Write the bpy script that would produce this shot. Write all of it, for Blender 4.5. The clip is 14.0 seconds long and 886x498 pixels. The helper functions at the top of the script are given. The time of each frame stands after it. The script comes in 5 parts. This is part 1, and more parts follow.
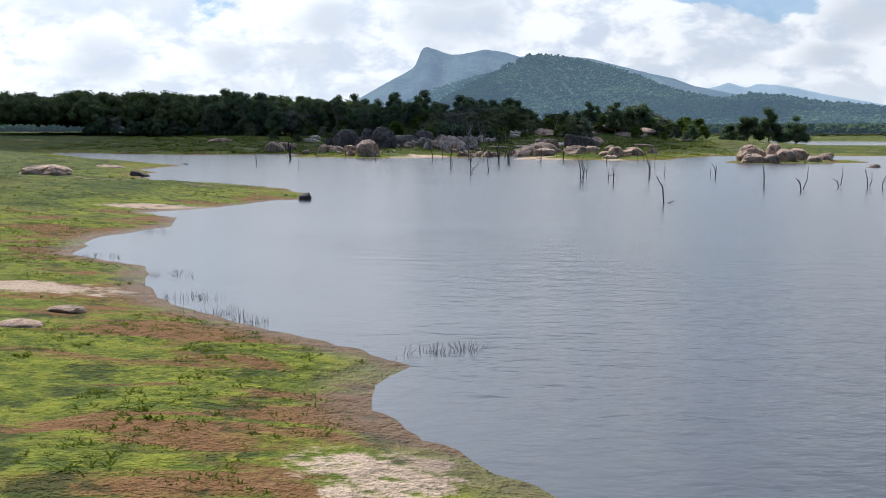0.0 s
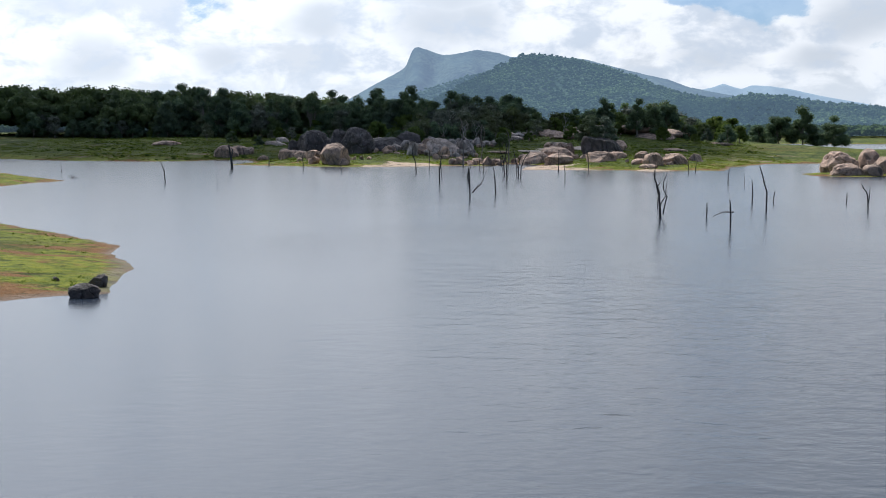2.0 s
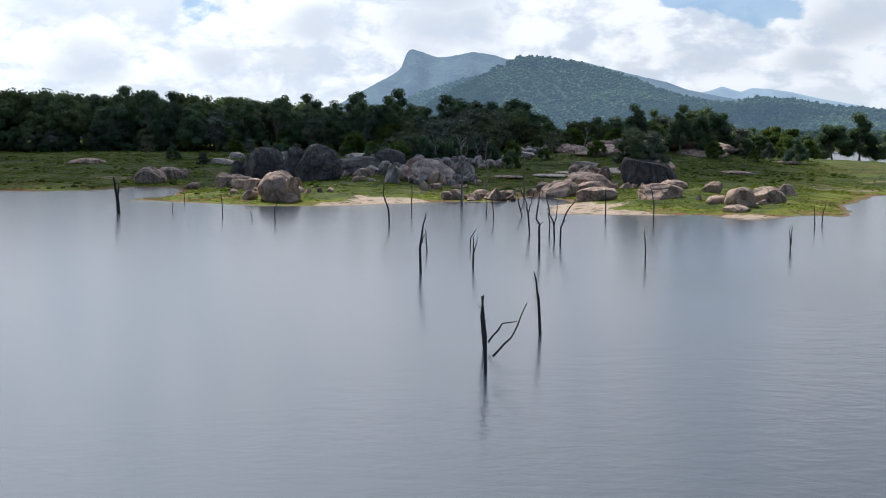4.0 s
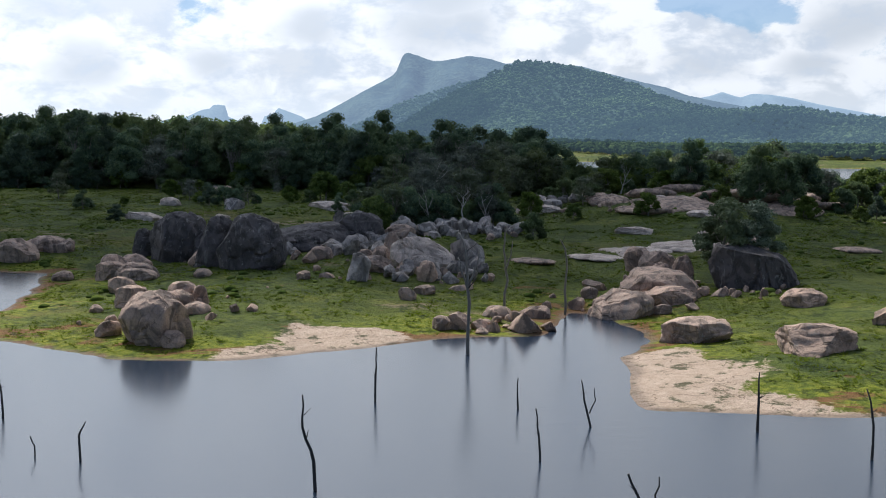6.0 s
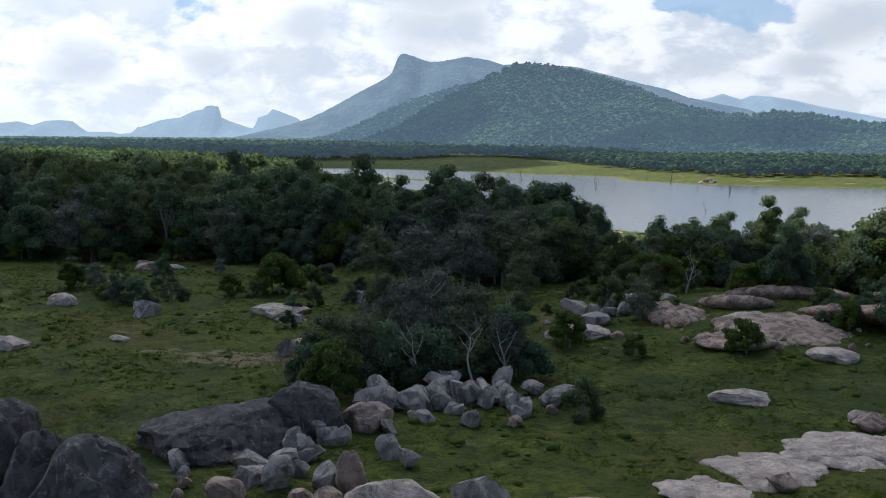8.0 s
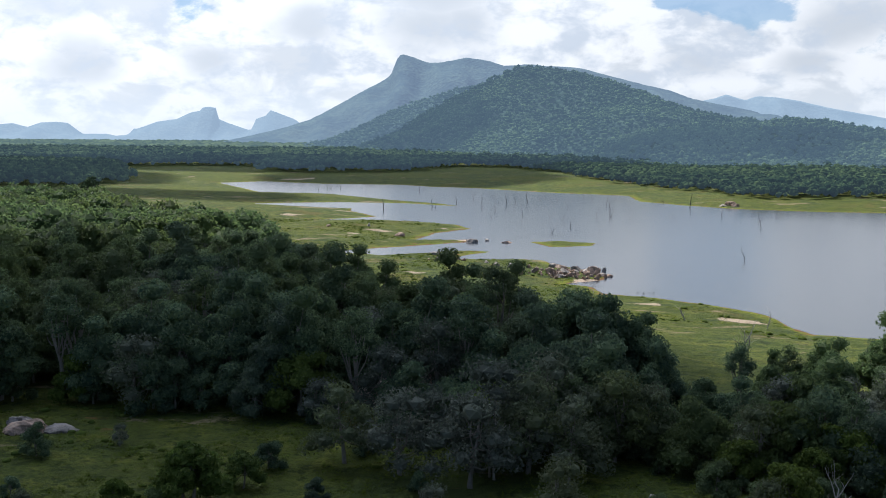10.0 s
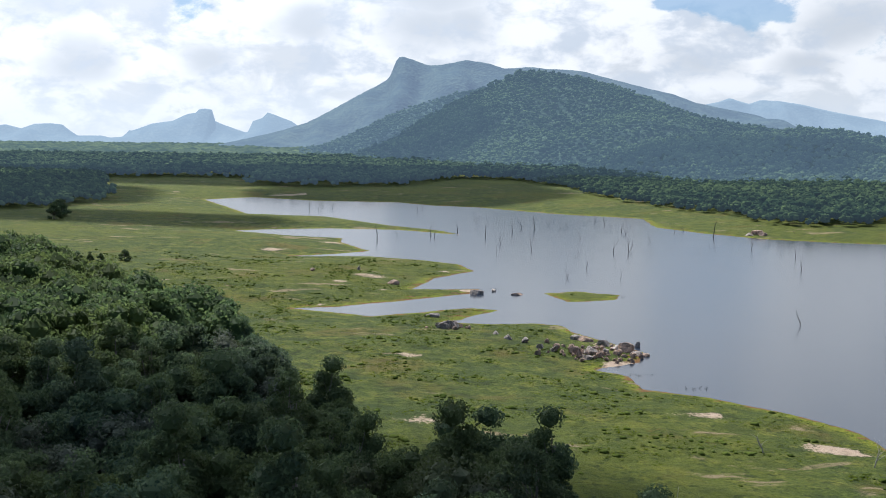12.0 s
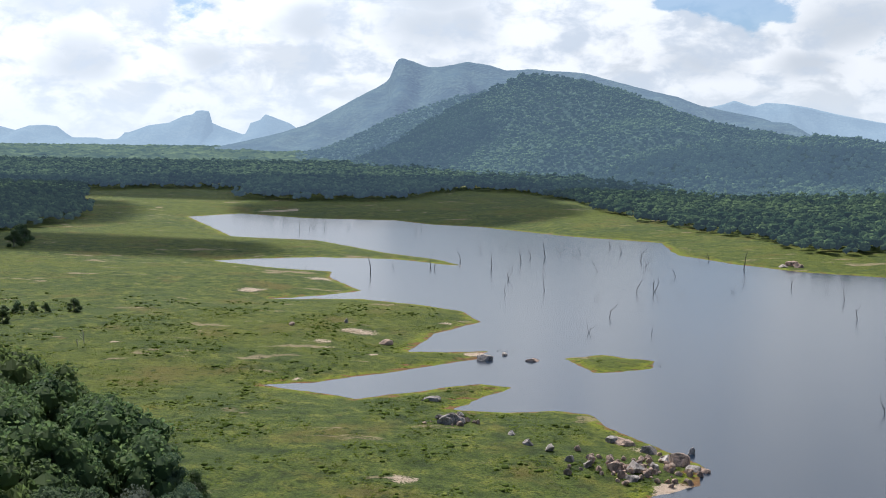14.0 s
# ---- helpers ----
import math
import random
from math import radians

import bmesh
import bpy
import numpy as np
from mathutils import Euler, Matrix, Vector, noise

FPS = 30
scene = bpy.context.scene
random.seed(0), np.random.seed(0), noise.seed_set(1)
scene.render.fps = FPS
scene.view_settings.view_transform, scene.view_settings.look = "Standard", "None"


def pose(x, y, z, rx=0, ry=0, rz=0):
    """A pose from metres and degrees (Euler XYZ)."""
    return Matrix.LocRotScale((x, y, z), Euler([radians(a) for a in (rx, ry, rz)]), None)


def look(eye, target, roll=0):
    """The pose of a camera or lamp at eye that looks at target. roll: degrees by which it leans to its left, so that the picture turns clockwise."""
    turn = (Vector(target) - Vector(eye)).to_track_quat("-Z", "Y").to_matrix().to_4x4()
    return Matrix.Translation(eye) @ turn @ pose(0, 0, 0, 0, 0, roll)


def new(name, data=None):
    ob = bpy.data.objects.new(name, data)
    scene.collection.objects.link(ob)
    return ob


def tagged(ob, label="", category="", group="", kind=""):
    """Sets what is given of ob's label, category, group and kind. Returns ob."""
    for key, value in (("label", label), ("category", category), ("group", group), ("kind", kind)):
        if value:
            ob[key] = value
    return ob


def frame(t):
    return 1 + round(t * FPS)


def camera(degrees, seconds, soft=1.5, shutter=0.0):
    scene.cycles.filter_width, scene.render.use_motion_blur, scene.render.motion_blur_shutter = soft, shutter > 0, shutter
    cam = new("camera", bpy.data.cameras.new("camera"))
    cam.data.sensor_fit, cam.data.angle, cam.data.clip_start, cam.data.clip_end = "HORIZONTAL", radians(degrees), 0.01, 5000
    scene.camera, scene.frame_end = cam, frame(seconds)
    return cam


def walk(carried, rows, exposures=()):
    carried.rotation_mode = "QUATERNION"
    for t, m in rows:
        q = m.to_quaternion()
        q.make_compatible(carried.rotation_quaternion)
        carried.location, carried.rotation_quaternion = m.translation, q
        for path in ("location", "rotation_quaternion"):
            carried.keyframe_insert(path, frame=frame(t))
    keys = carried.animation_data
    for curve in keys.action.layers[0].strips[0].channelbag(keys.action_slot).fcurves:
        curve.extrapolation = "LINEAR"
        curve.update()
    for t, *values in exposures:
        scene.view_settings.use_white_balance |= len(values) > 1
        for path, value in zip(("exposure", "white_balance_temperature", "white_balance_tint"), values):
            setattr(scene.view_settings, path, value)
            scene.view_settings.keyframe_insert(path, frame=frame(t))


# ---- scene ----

cam = camera(42.4, 14.0, 1.0)
PATH = [  # seconds, x, y, z, yaw, pitch, roll
    (0, 0.00, 0.00, 5.87, 0.80, -5.78, 0.06),
    (0.5, 0.03, 13.89, 5.79, 0.73, -5.71, 0.09),
    (1, -0.01, 28.66, 5.88, 0.64, -5.68, 0.11),
    (1.5, -0.03, 43.78, 5.91, 0.50, -5.68, 0.13),
    (2, -0.13, 59.32, 6.00, 0.36, -5.71, 0.14),
    (2.2, -0.19, 65.55, 6.02, 0.31, -5.72, 0.14),
    (2.6, -0.18, 78.35, 6.28, 0.24, -5.71, 0.14),
    (3, -0.10, 91.39, 6.76, 0.20, -5.68, 0.13),
    (3.4, 0.03, 104.59, 7.44, 0.17, -5.64, 0.12),
    (3.8, 0.15, 117.84, 8.33, 0.15, -5.60, 0.12),
    (4.3, 0.28, 134.35, 9.69, 0.12, -5.55, 0.14),
    (4.5, 0.29, 140.87, 10.33, 0.10, -5.55, 0.15),
    (5, 0.27, 157.20, 12.23, 0.03, -5.53, 0.22),
    (5.5, 0.25, 172.95, 14.11, -0.04, -5.48, 0.31),
    (6, 0.20, 188.90, 16.16, -0.10, -5.43, 0.40),
    (6.5, 0.13, 204.31, 18.38, -0.18, -5.40, 0.47),
    (7, 0.08, 219.46, 20.89, -0.24, -5.40, 0.52),
    (7.5, 0.11, 234.81, 23.63, -0.29, -5.43, 0.53),
    (8, 0.24, 248.83, 26.45, -0.29, -5.48, 0.50),
    (8.5, 0.38, 263.16, 29.47, -0.29, -5.53, 0.45),
    (9, 0.49, 277.01, 32.51, -0.28, -5.54, 0.38),
    (9.2, 0.57, 282.65, 33.81, -0.27, -5.55, 0.37),
    (9.6, 0.64, 294.15, 36.42, -0.27, -5.56, 0.39),
    (10, 0.66, 305.82, 39.02, -0.27, -5.57, 0.44),
    (10.5, 0.62, 320.56, 42.17, -0.28, -5.57, 0.51),
    (11, 0.54, 335.38, 45.15, -0.30, -5.58, 0.58),
    (11.3, 0.49, 344.27, 46.79, -0.31, -5.58, 0.62),
    (11.5, 0.45, 350.17, 47.76, -0.32, -5.58, 0.63),
    (12, 0.33, 364.82, 50.38, -0.33, -5.57, 0.65),
    (12.5, 0.22, 379.77, 53.07, -0.34, -5.58, 0.68),
    (13, 0.14, 394.85, 55.30, -0.34, -5.58, 0.70),
    (13.5, 0.05, 409.92, 57.83, -0.33, -5.58, 0.73),
    (14, 0.00, 425.00, 60.21, -0.33, -5.58, 0.75),
]
ROWS = []
for t, x, y, z, yaw, pitch, roll in PATH:
    a, b = radians(yaw), radians(pitch)
    ahead = Vector((-math.sin(a) * math.cos(b), math.cos(a) * math.cos(b), math.sin(b)))
    ROWS.append((t, look((x, y, z), Vector((x, y, z)) + 10 * ahead, roll)))
walk(cam, ROWS, [(0.0, 0.2, 6050, 10), (14.0, 0.2, 6050, 10)])

# ---- light ----
SUN_AZ, SUN_EL = radians(-26), radians(52)   # azimuth from +y towards +x
sun_dir = Vector((math.sin(SUN_AZ) * math.cos(SUN_EL), math.cos(SUN_AZ) * math.cos(SUN_EL), math.sin(SUN_EL)))
sun_data = bpy.data.lights.new("sun", "SUN")
sun_data.energy, sun_data.angle, sun_data.color = 5.0, radians(0.53), (1.0, 0.95, 0.87)
sun = new("sun", sun_data)
sun.matrix_world = look((0, 0, 900), Vector((0, 0, 900)) - sun_dir)


class Nodes:
    """Short calls for building a node tree."""

    def __init__(self, tree):
        self.tree = tree
        tree.nodes.clear()

    def add(self, kind, inputs=(), **props):
        node = self.tree.nodes.new(kind)
        for key, value in props.items():
            setattr(node, key, value)
        for key, value in dict(inputs).items():
            if isinstance(value, bpy.types.NodeSocket):
                self.tree.links.new(value, node.inputs[key])
            else:
                node.inputs[key].default_value = value
        return node

    def link(self, a, b):
        self.tree.links.new(a, b)

    def math(self, op, a, b=0.0, c=0.0, clamp=False):
        n = self.add("ShaderNodeMath", {0: a, 1: b, 2: c}, operation=op, use_clamp=clamp)
        return n.outputs[0]

    def ramp(self, fac, stops, mode="EASE"):
        n = self.add("ShaderNodeValToRGB", {0: fac})
        n.color_ramp.interpolation = mode
        e = n.color_ramp.elements
        while len(e) < len(stops):
            e.new(0.5)
        for el, (p, c) in zip(e, stops):
            el.position = p
            el.color = (*c, 1) if isinstance(c, tuple) else (c, c, c, 1)
        return n.outputs[0]

    def noise(self, vec, scale, detail=4.0, rough=0.55, dist=0.0):
        n = self.add("ShaderNodeTexNoise", {"Scale": scale, "Detail": detail, "Roughness": rough, "Distortion": dist})
        if vec is not None:
            self.link(vec, n.inputs["Vector"])
        return n.outputs["Fac"]

    def mix(self, fac, a, b):
        n = self.add("ShaderNodeMix", {0: fac}, data_type="RGBA")
        for i, v in ((6, a), (7, b)):
            if isinstance(v, bpy.types.NodeSocket):
                self.link(v, n.inputs[i])
            else:
                n.inputs[i].default_value = (*v, 1)
        return n.outputs[2]

    def bump(self, height, strength, distance):
        return self.add("ShaderNodeBump", {"Height": height, "Strength": strength, "Distance": distance}).outputs[0]


def make_world():
    world = bpy.data.worlds.new("world")
    scene.world = world
    world.use_nodes = True
    n = Nodes(world.node_tree)
    sky = n.add("ShaderNodeTexSky", sky_type="NISHITA", sun_disc=False, sun_elevation=SUN_EL, sun_rotation=SUN_AZ,
                air_density=1.0, dust_density=0.4, ozone_density=3.0)
    blue = n.add("ShaderNodeMix", {0: 1.0, 6: sky.outputs[0], 7: (0.86, 0.98, 1.14, 1)}, data_type="RGBA", blend_type="MULTIPLY").outputs[2]
    clear = n.add("ShaderNodeBackground", {"Color": blue, "Strength": 0.07})
    geo = n.add("ShaderNodeTexCoord")
    sep = n.add("ShaderNodeSeparateXYZ", {0: geo.outputs["Generated"]})
    # cumulus: broad masses with blue gaps, billows on them and grey undersides; flattened towards the horizon
    vec = n.add("ShaderNodeCombineXYZ", {0: sep.outputs[0], 1: sep.outputs[1], 2: n.math("MULTIPLY", sep.outputs[2], 1.8)}).outputs[0]
    warp = n.add("ShaderNodeTexNoise", {"Vector": vec, "Scale": 9.0, "Detail": 4.0}).outputs["Color"]
    bent = n.add("ShaderNodeVectorMath", {0: warp, 1: (0.10, 0.10, 0.10), 2: vec}, operation="MULTIPLY_ADD").outputs[0]

    def patches(rows):
        total = None
        for x, y, z, size in rows:
            d = n.add("ShaderNodeVectorMath", {0: bent, 1: (x + 0.05, y + 0.05, 1.8 * z + 0.05)}, operation="DISTANCE").outputs["Value"]
            w = n.ramp(n.math("DIVIDE", d, size), [(0.15, 1.0), (1.0, 0.0)])
            total = w if total is None else n.math("MAXIMUM", total, w)
        return total

    gaps = patches([(-0.208, 0.973, 0.105, 0.050), (0.245, 0.963, 0.115, 0.070), (0.19, 0.97, 0.118, 0.045), (-0.33, 0.94, 0.118, 0.04), (0.52, 0.85, 0.10, 0.12), (-0.6, 0.8, 0.12, 0.15)])
    grey = patches([(-0.101, 0.991, 0.096, 0.055), (-0.005, 0.996, 0.094, 0.07), (0.03, 0.99, 0.098, 0.06), (-0.306, 0.95, 0.060, 0.05), (-0.32, 0.94, 0.10, 0.05), (0.335, 0.937, 0.10, 0.07),
                    (-0.19, 0.98, 0.065, 0.045), (0.30, 0.95, 0.065, 0.05), (0.215, 0.974, 0.062, 0.04), (0.0, 0.99, 0.13, 0.10)])
    shift = n.add("ShaderNodeVectorMath", {0: vec, 1: (3.1, 0.0, 5.35)}, operation="ADD").outputs[0]
    broad = n.noise(shift, 10.0, 9.0, 0.62, 0.15)
    thin = n.ramp(sep.outputs[2], [(0.25, 0.0), (0.70, 0.10)])
    cover = n.ramp(n.math("SUBTRACT", n.math("SUBTRACT", broad, thin), n.math("MULTIPLY", gaps, 0.26)), [(0.30, 0.22), (0.40, 1.0)])
    # the cloud thins out to blue sky away from the sun
    away = n.ramp(n.math("MULTIPLY_ADD", sep.outputs[1], 0.5, 0.5), [(0.36, 0.85), (0.68, 0.0)])
    cover = n.math("MULTIPLY", cover, n.math("SUBTRACT", 1.0, away))
    soft_grey = n.ramp(n.noise(shift, 13.0, 6.0, 0.55, 0.4), [(0.48, 0.0), (0.62, 0.7)])
    under = n.math("MAXIMUM", soft_grey, n.math("MULTIPLY", grey, 0.8))
    puffs = n.add("ShaderNodeTexVoronoi", {"Vector": n.add("ShaderNodeVectorMath", {0: warp, 1: (0.05, 0.05, 0.05), 2: shift}, operation="MULTIPLY_ADD").outputs[0], "Scale": 15.0, "Detail": 3.0,
                                           "Roughness": 0.55, "Lacunarity": 2.3, "Smoothness": 0.35}, feature="SMOOTH_F1", normalize=True).outputs["Distance"]
    tone = n.ramp(under, [(0.0, (1.0, 1.005, 1.01)), (1.0, (0.60, 0.645, 0.70))], "LINEAR")
    heaps = n.math("ADD", n.math("MULTIPLY", puffs, 0.8), n.math("MULTIPLY", n.noise(shift, 26.0, 8.0, 0.62, 0.3), 0.55))
    tone = n.mix(n.ramp(heaps, [(0.47, 0.0), (0.64, 0.9)]), tone, (0.64, 0.70, 0.78))
    low = n.ramp(sep.outputs[2], [(0.0, 1.0), (0.07, 0.0)])
    tone = n.mix(n.math("MULTIPLY", low, 0.6), tone, (0.86, 0.92, 0.97))
    tone = n.mix(n.ramp(sep.outputs[2], [(0.34, 0.0), (0.70, 1.0)]), tone, (0.52, 0.57, 0.65))
    toward = n.add("ShaderNodeVectorMath", {0: geo.outputs["Generated"], 1: tuple(sun_dir)}, operation="DOT_PRODUCT").outputs["Value"]
    glow = n.math("MULTIPLY", n.math("POWER", n.math("MAXIMUM", toward, 0.0), 7.0), 3.2)
    cloud = n.add("ShaderNodeBackground", {"Color": tone, "Strength": n.math("ADD", 0.80, glow)})
    both = n.add("ShaderNodeMixShader", {0: cover, 1: clear.outputs[0], 2: cloud.outputs[0]})
    n.add("ShaderNodeOutputWorld", {0: both.outputs[0]})


make_world()


# ---- materials ----
def material(name):
    m = bpy.data.materials.new(name)
    m.use_nodes = True
    return m, Nodes(m.node_tree)


def finish(n, **inputs):
    b = n.add("ShaderNodeBsdfPrincipled", {k.replace("_", " "): v for k, v in inputs.items()})
    n.add("ShaderNodeOutputMaterial", {0: b.outputs[0]})
    return b


def place(n):
    return n.add("ShaderNodeNewGeometry").outputs["Position"]


def mat_ground():
    m, n = material("meadow")
    p = place(n)
    big = n.noise(p, 0.035, 5.0, 0.6, 0.4)
    mid = n.noise(p, 0.22, 5.0, 0.6, 0.3)
    small = n.noise(p, 1.6, 5.0, 0.65)
    grain = n.noise(p, 9.0, 3.0, 0.6)
    wet = n.add("ShaderNodeAttribute", attribute_name="shore").outputs["Fac"]
    vbig = n.noise(p, 0.009, 4.0, 0.6, 0.6)
    grass = n.ramp(mid, [(0.32, (0.030, 0.047, 0.012)), (0.5, (0.084, 0.110, 0.018)), (0.68, (0.164, 0.170, 0.028))])
    grass = n.mix(n.ramp(small, [(0.36, 0.7), (0.58, 0.0)]), grass, (0.022, 0.036, 0.011))
    grass = n.mix(n.ramp(vbig, [(0.42, 0.0), (0.62, 0.5)]), grass, (0.100, 0.112, 0.010))
    grass = n.mix(n.ramp(big, [(0.34, 0.65), (0.47, 0.0)]), grass, (0.044, 0.066, 0.016))
    dry = n.ramp(big, [(0.54, 0.0), (0.70, 0.7)])
    grass = n.mix(dry, grass, (0.125, 0.096, 0.024))
    lush = n.ramp(n.math("MULTIPLY", wet, n.ramp(n.noise(p, 0.11, 4.0, 0.6, 0.5), [(0.36, 0.35), (0.6, 1.0)])), [(0.06, 0.0), (0.42, 0.65)])
    grass = n.mix(lush, grass, n.mix(n.ramp(small, [(0.38, 0.0), (0.62, 1.0)]), (0.112, 0.146, 0.008), (0.255, 0.260, 0.018)))
    soil = n.mix(small, (0.130, 0.060, 0.020), (0.235, 0.122, 0.052))
    sand = n.mix(n.noise(p, 0.9, 5.0, 0.65), (0.32, 0.225, 0.155), (0.62, 0.48, 0.365))
    crack = n.add("ShaderNodeTexVoronoi", {"Vector": n.add("ShaderNodeVectorMath", {1: (7.0, 7.0, 7.0), 0: n.add("ShaderNodeTexNoise", {"Vector": p, "Scale": 0.35, "Detail": 4.0}).outputs["Color"], 2: p}, operation="MULTIPLY_ADD").outputs[0],
                                           "Scale": 0.16}, feature="DISTANCE_TO_EDGE").outputs["Distance"]
    sand = n.mix(n.ramp(crack, [(0.0, 0.7), (0.016, 0.0)]), sand, (0.10, 0.065, 0.04))
    att = n.add("ShaderNodeAttribute", attribute_name="bare").outputs["Fac"]
    band = n.noise(n.add("ShaderNodeMapping", {0: p, "Scale": (0.5, 1.0, 1.0)}).outputs[0], 0.30, 5.0, 0.62, 0.8)
    brown = n.ramp(n.math("ADD", n.math("MULTIPLY", band, 0.75), n.math("MULTIPLY", wet, 0.20)), [(0.50, 0.0), (0.58, 1.0)])
    col = n.mix(brown, grass, soil)
    col = n.mix(n.ramp(n.math("ADD", att, n.math("MULTIPLY", n.math("SUBTRACT", small, 0.5), 0.9)), [(0.44, 0.0), (0.60, 1.0)]), col, sand)
    spots = n.noise(n.add("ShaderNodeMapping", {0: p, "Scale": (0.45, 1.0, 1.0)}).outputs[0], 0.085, 6.0, 0.62, 0.5)
    col = n.mix(n.ramp(spots, [(0.615, 0.0), (0.665, 0.8)]), col, n.mix(small, (0.19, 0.135, 0.075), (0.36, 0.275, 0.18)))
    tuss = n.noise(p, 0.55, 5.0, 0.7, 0.2)
    col = n.mix(n.ramp(tuss, [(0.37, 0.8), (0.47, 0.0)]), col, (0.022, 0.036, 0.006))
    col = n.mix(n.math("MULTIPLY", n.ramp(grain, [(0.3, 1.0), (0.6, 0.0)]), 0.35), col, (0.05, 0.05, 0.02))
    wood = n.add("ShaderNodeAttribute", attribute_name="wooded").outputs["Fac"]
    col = n.mix(wood, col, n.mix(n.noise(p, 0.03, 6.0, 0.7), (0.016, 0.034, 0.024), (0.060, 0.092, 0.045)))
    damp = n.ramp(wet, [(0.86, 0.0), (0.98, 1.0)])
    col = n.mix(n.math("MULTIPLY", damp, 0.6), col, (0.10, 0.065, 0.040))
    h = n.math("ADD", n.math("MULTIPLY", small, 0.7), n.math("MULTIPLY", grain, 0.3))
    finish(n, Base_Color=col, Roughness=n.math("SUBTRACT", 0.95, n.math("MULTIPLY", damp, 0.35)), Specular_IOR_Level=0.12, Normal=n.bump(n.math("ADD", h, tuss), 1.0, 0.55))
    return m


def mat_water():
    m, n = material("lake_water")
    p = place(n)
    s1 = n.add("ShaderNodeMapping", {0: p, "Rotation": (0, 0, 0.30), "Scale": (0.55, 1.0, 1)}).outputs[0]
    s2 = n.add("ShaderNodeMapping", {0: p, "Rotation": (0, 0, -0.45), "Scale": (0.6, 1.0, 1)}).outputs[0]
    a = n.noise(s1, 1.0, 3.0, 0.5, 0.4)
    b = n.noise(s2, 2.9, 3.0, 0.5, 0.3)
    c = n.noise(p, 0.03, 3.0, 0.5)
    sep = n.add("ShaderNodeSeparateXYZ", {0: p})
    # a breeze ruffles the south-east of the lake more
    south = n.ramp(n.math("MULTIPLY", sep.outputs[1], 0.003), [(0.12, 1.0), (0.85, 0.0)])
    east = n.math("MULTIPLY", n.math("MULTIPLY_ADD", sep.outputs[0], 0.012, 0.12), south)
    gust = n.ramp(n.math("ADD", c, east), [(0.42, 0.12), (0.80, 1.0)])
    gust = n.math("MULTIPLY", gust, n.math("MULTIPLY_ADD", south, 0.82, 0.18))
    h = n.math("MULTIPLY", n.math("ADD", n.math("MULTIPLY", a, 0.7), n.math("MULTIPLY", b, 0.3)), gust)
    # ripples too small to see one by one are the surface's roughness
    finish(n, Base_Color=(0.008, 0.016, 0.030, 1), Roughness=n.math("MULTIPLY_ADD", gust, 0.02, 0.19), IOR=1.5, Specular_IOR_Level=0.5, Normal=n.bump(h, 0.42, 0.32))
    return m


def mat_rock(name="granite", tint=(0.42, 0.285, 0.205), dark=0.62, vary=0.28, lichen=0.5):
    m, n = material(name)
    co = n.add("ShaderNodeTexCoord").outputs["Object"]
    p = place(n)
    rnd = n.add("ShaderNodeObjectInfo").outputs["Random"]
    big = n.noise(p, 0.55, 5.0, 0.6, 0.5)
    fine = n.noise(p, 7.0, 6.0, 0.7)
    stain = n.noise(n.add("ShaderNodeMapping", {0: p, "Scale": (0.8, 0.8, 0.45)}).outputs[0], 1.0, 6.0, 0.62, 0.8)
    pale = tuple(min(1, c * 1.45) for c in tint)
    col = n.mix(n.ramp(big, [(0.35, 0.0), (0.65, 1.0)]), tint, pale)
    col = n.mix(n.math("MULTIPLY", rnd, vary), col, (0.21, 0.19, 0.168))
    col = n.mix(n.math("MULTIPLY", n.ramp(stain, [(0.40, 1.0), (0.56, 0.0)]), dark), col, (0.050, 0.044, 0.040))
    col = n.mix(n.math("MULTIPLY", n.ramp(fine, [(0.35, 1.0), (0.55, 0.0)]), 0.35), col, (0.12, 0.10, 0.085))
    col = n.mix(n.ramp(n.noise(p, 1.7, 5.0, 0.65), [(0.60, 0.0), (0.70, lichen)]), col, (0.30, 0.28, 0.255))
    # pale mineral streaks down the faces and dark seams
    streak = n.noise(n.add("ShaderNodeMapping", {0: p, "Scale": (1.5, 1.5, 0.22)}).outputs[0], 1.0, 5.0, 0.65, 0.6)
    col = n.mix(n.ramp(streak, [(0.58, 0.0), (0.68, lichen)]), col, (0.27, 0.245, 0.215))
    seam = n.math("ABSOLUTE", n.math("SUBTRACT", n.noise(p, 0.42, 4.0, 0.5, 0.8), 0.5))
    col = n.mix(n.ramp(seam, [(0.0, 0.45), (0.006, 0.0)]), col, (0.03, 0.026, 0.022))
    h = n.math("ADD", n.math("MULTIPLY", big, 0.6), n.math("MULTIPLY", fine, 0.4))
    h = n.math("SUBTRACT", h, n.ramp(seam, [(0.0, 0.3), (0.01, 0.0)]))
    finish(n, Base_Color=col, Roughness=0.88, Specular_IOR_Level=0.2, Normal=n.bump(h, 0.9, 0.32))
    return m


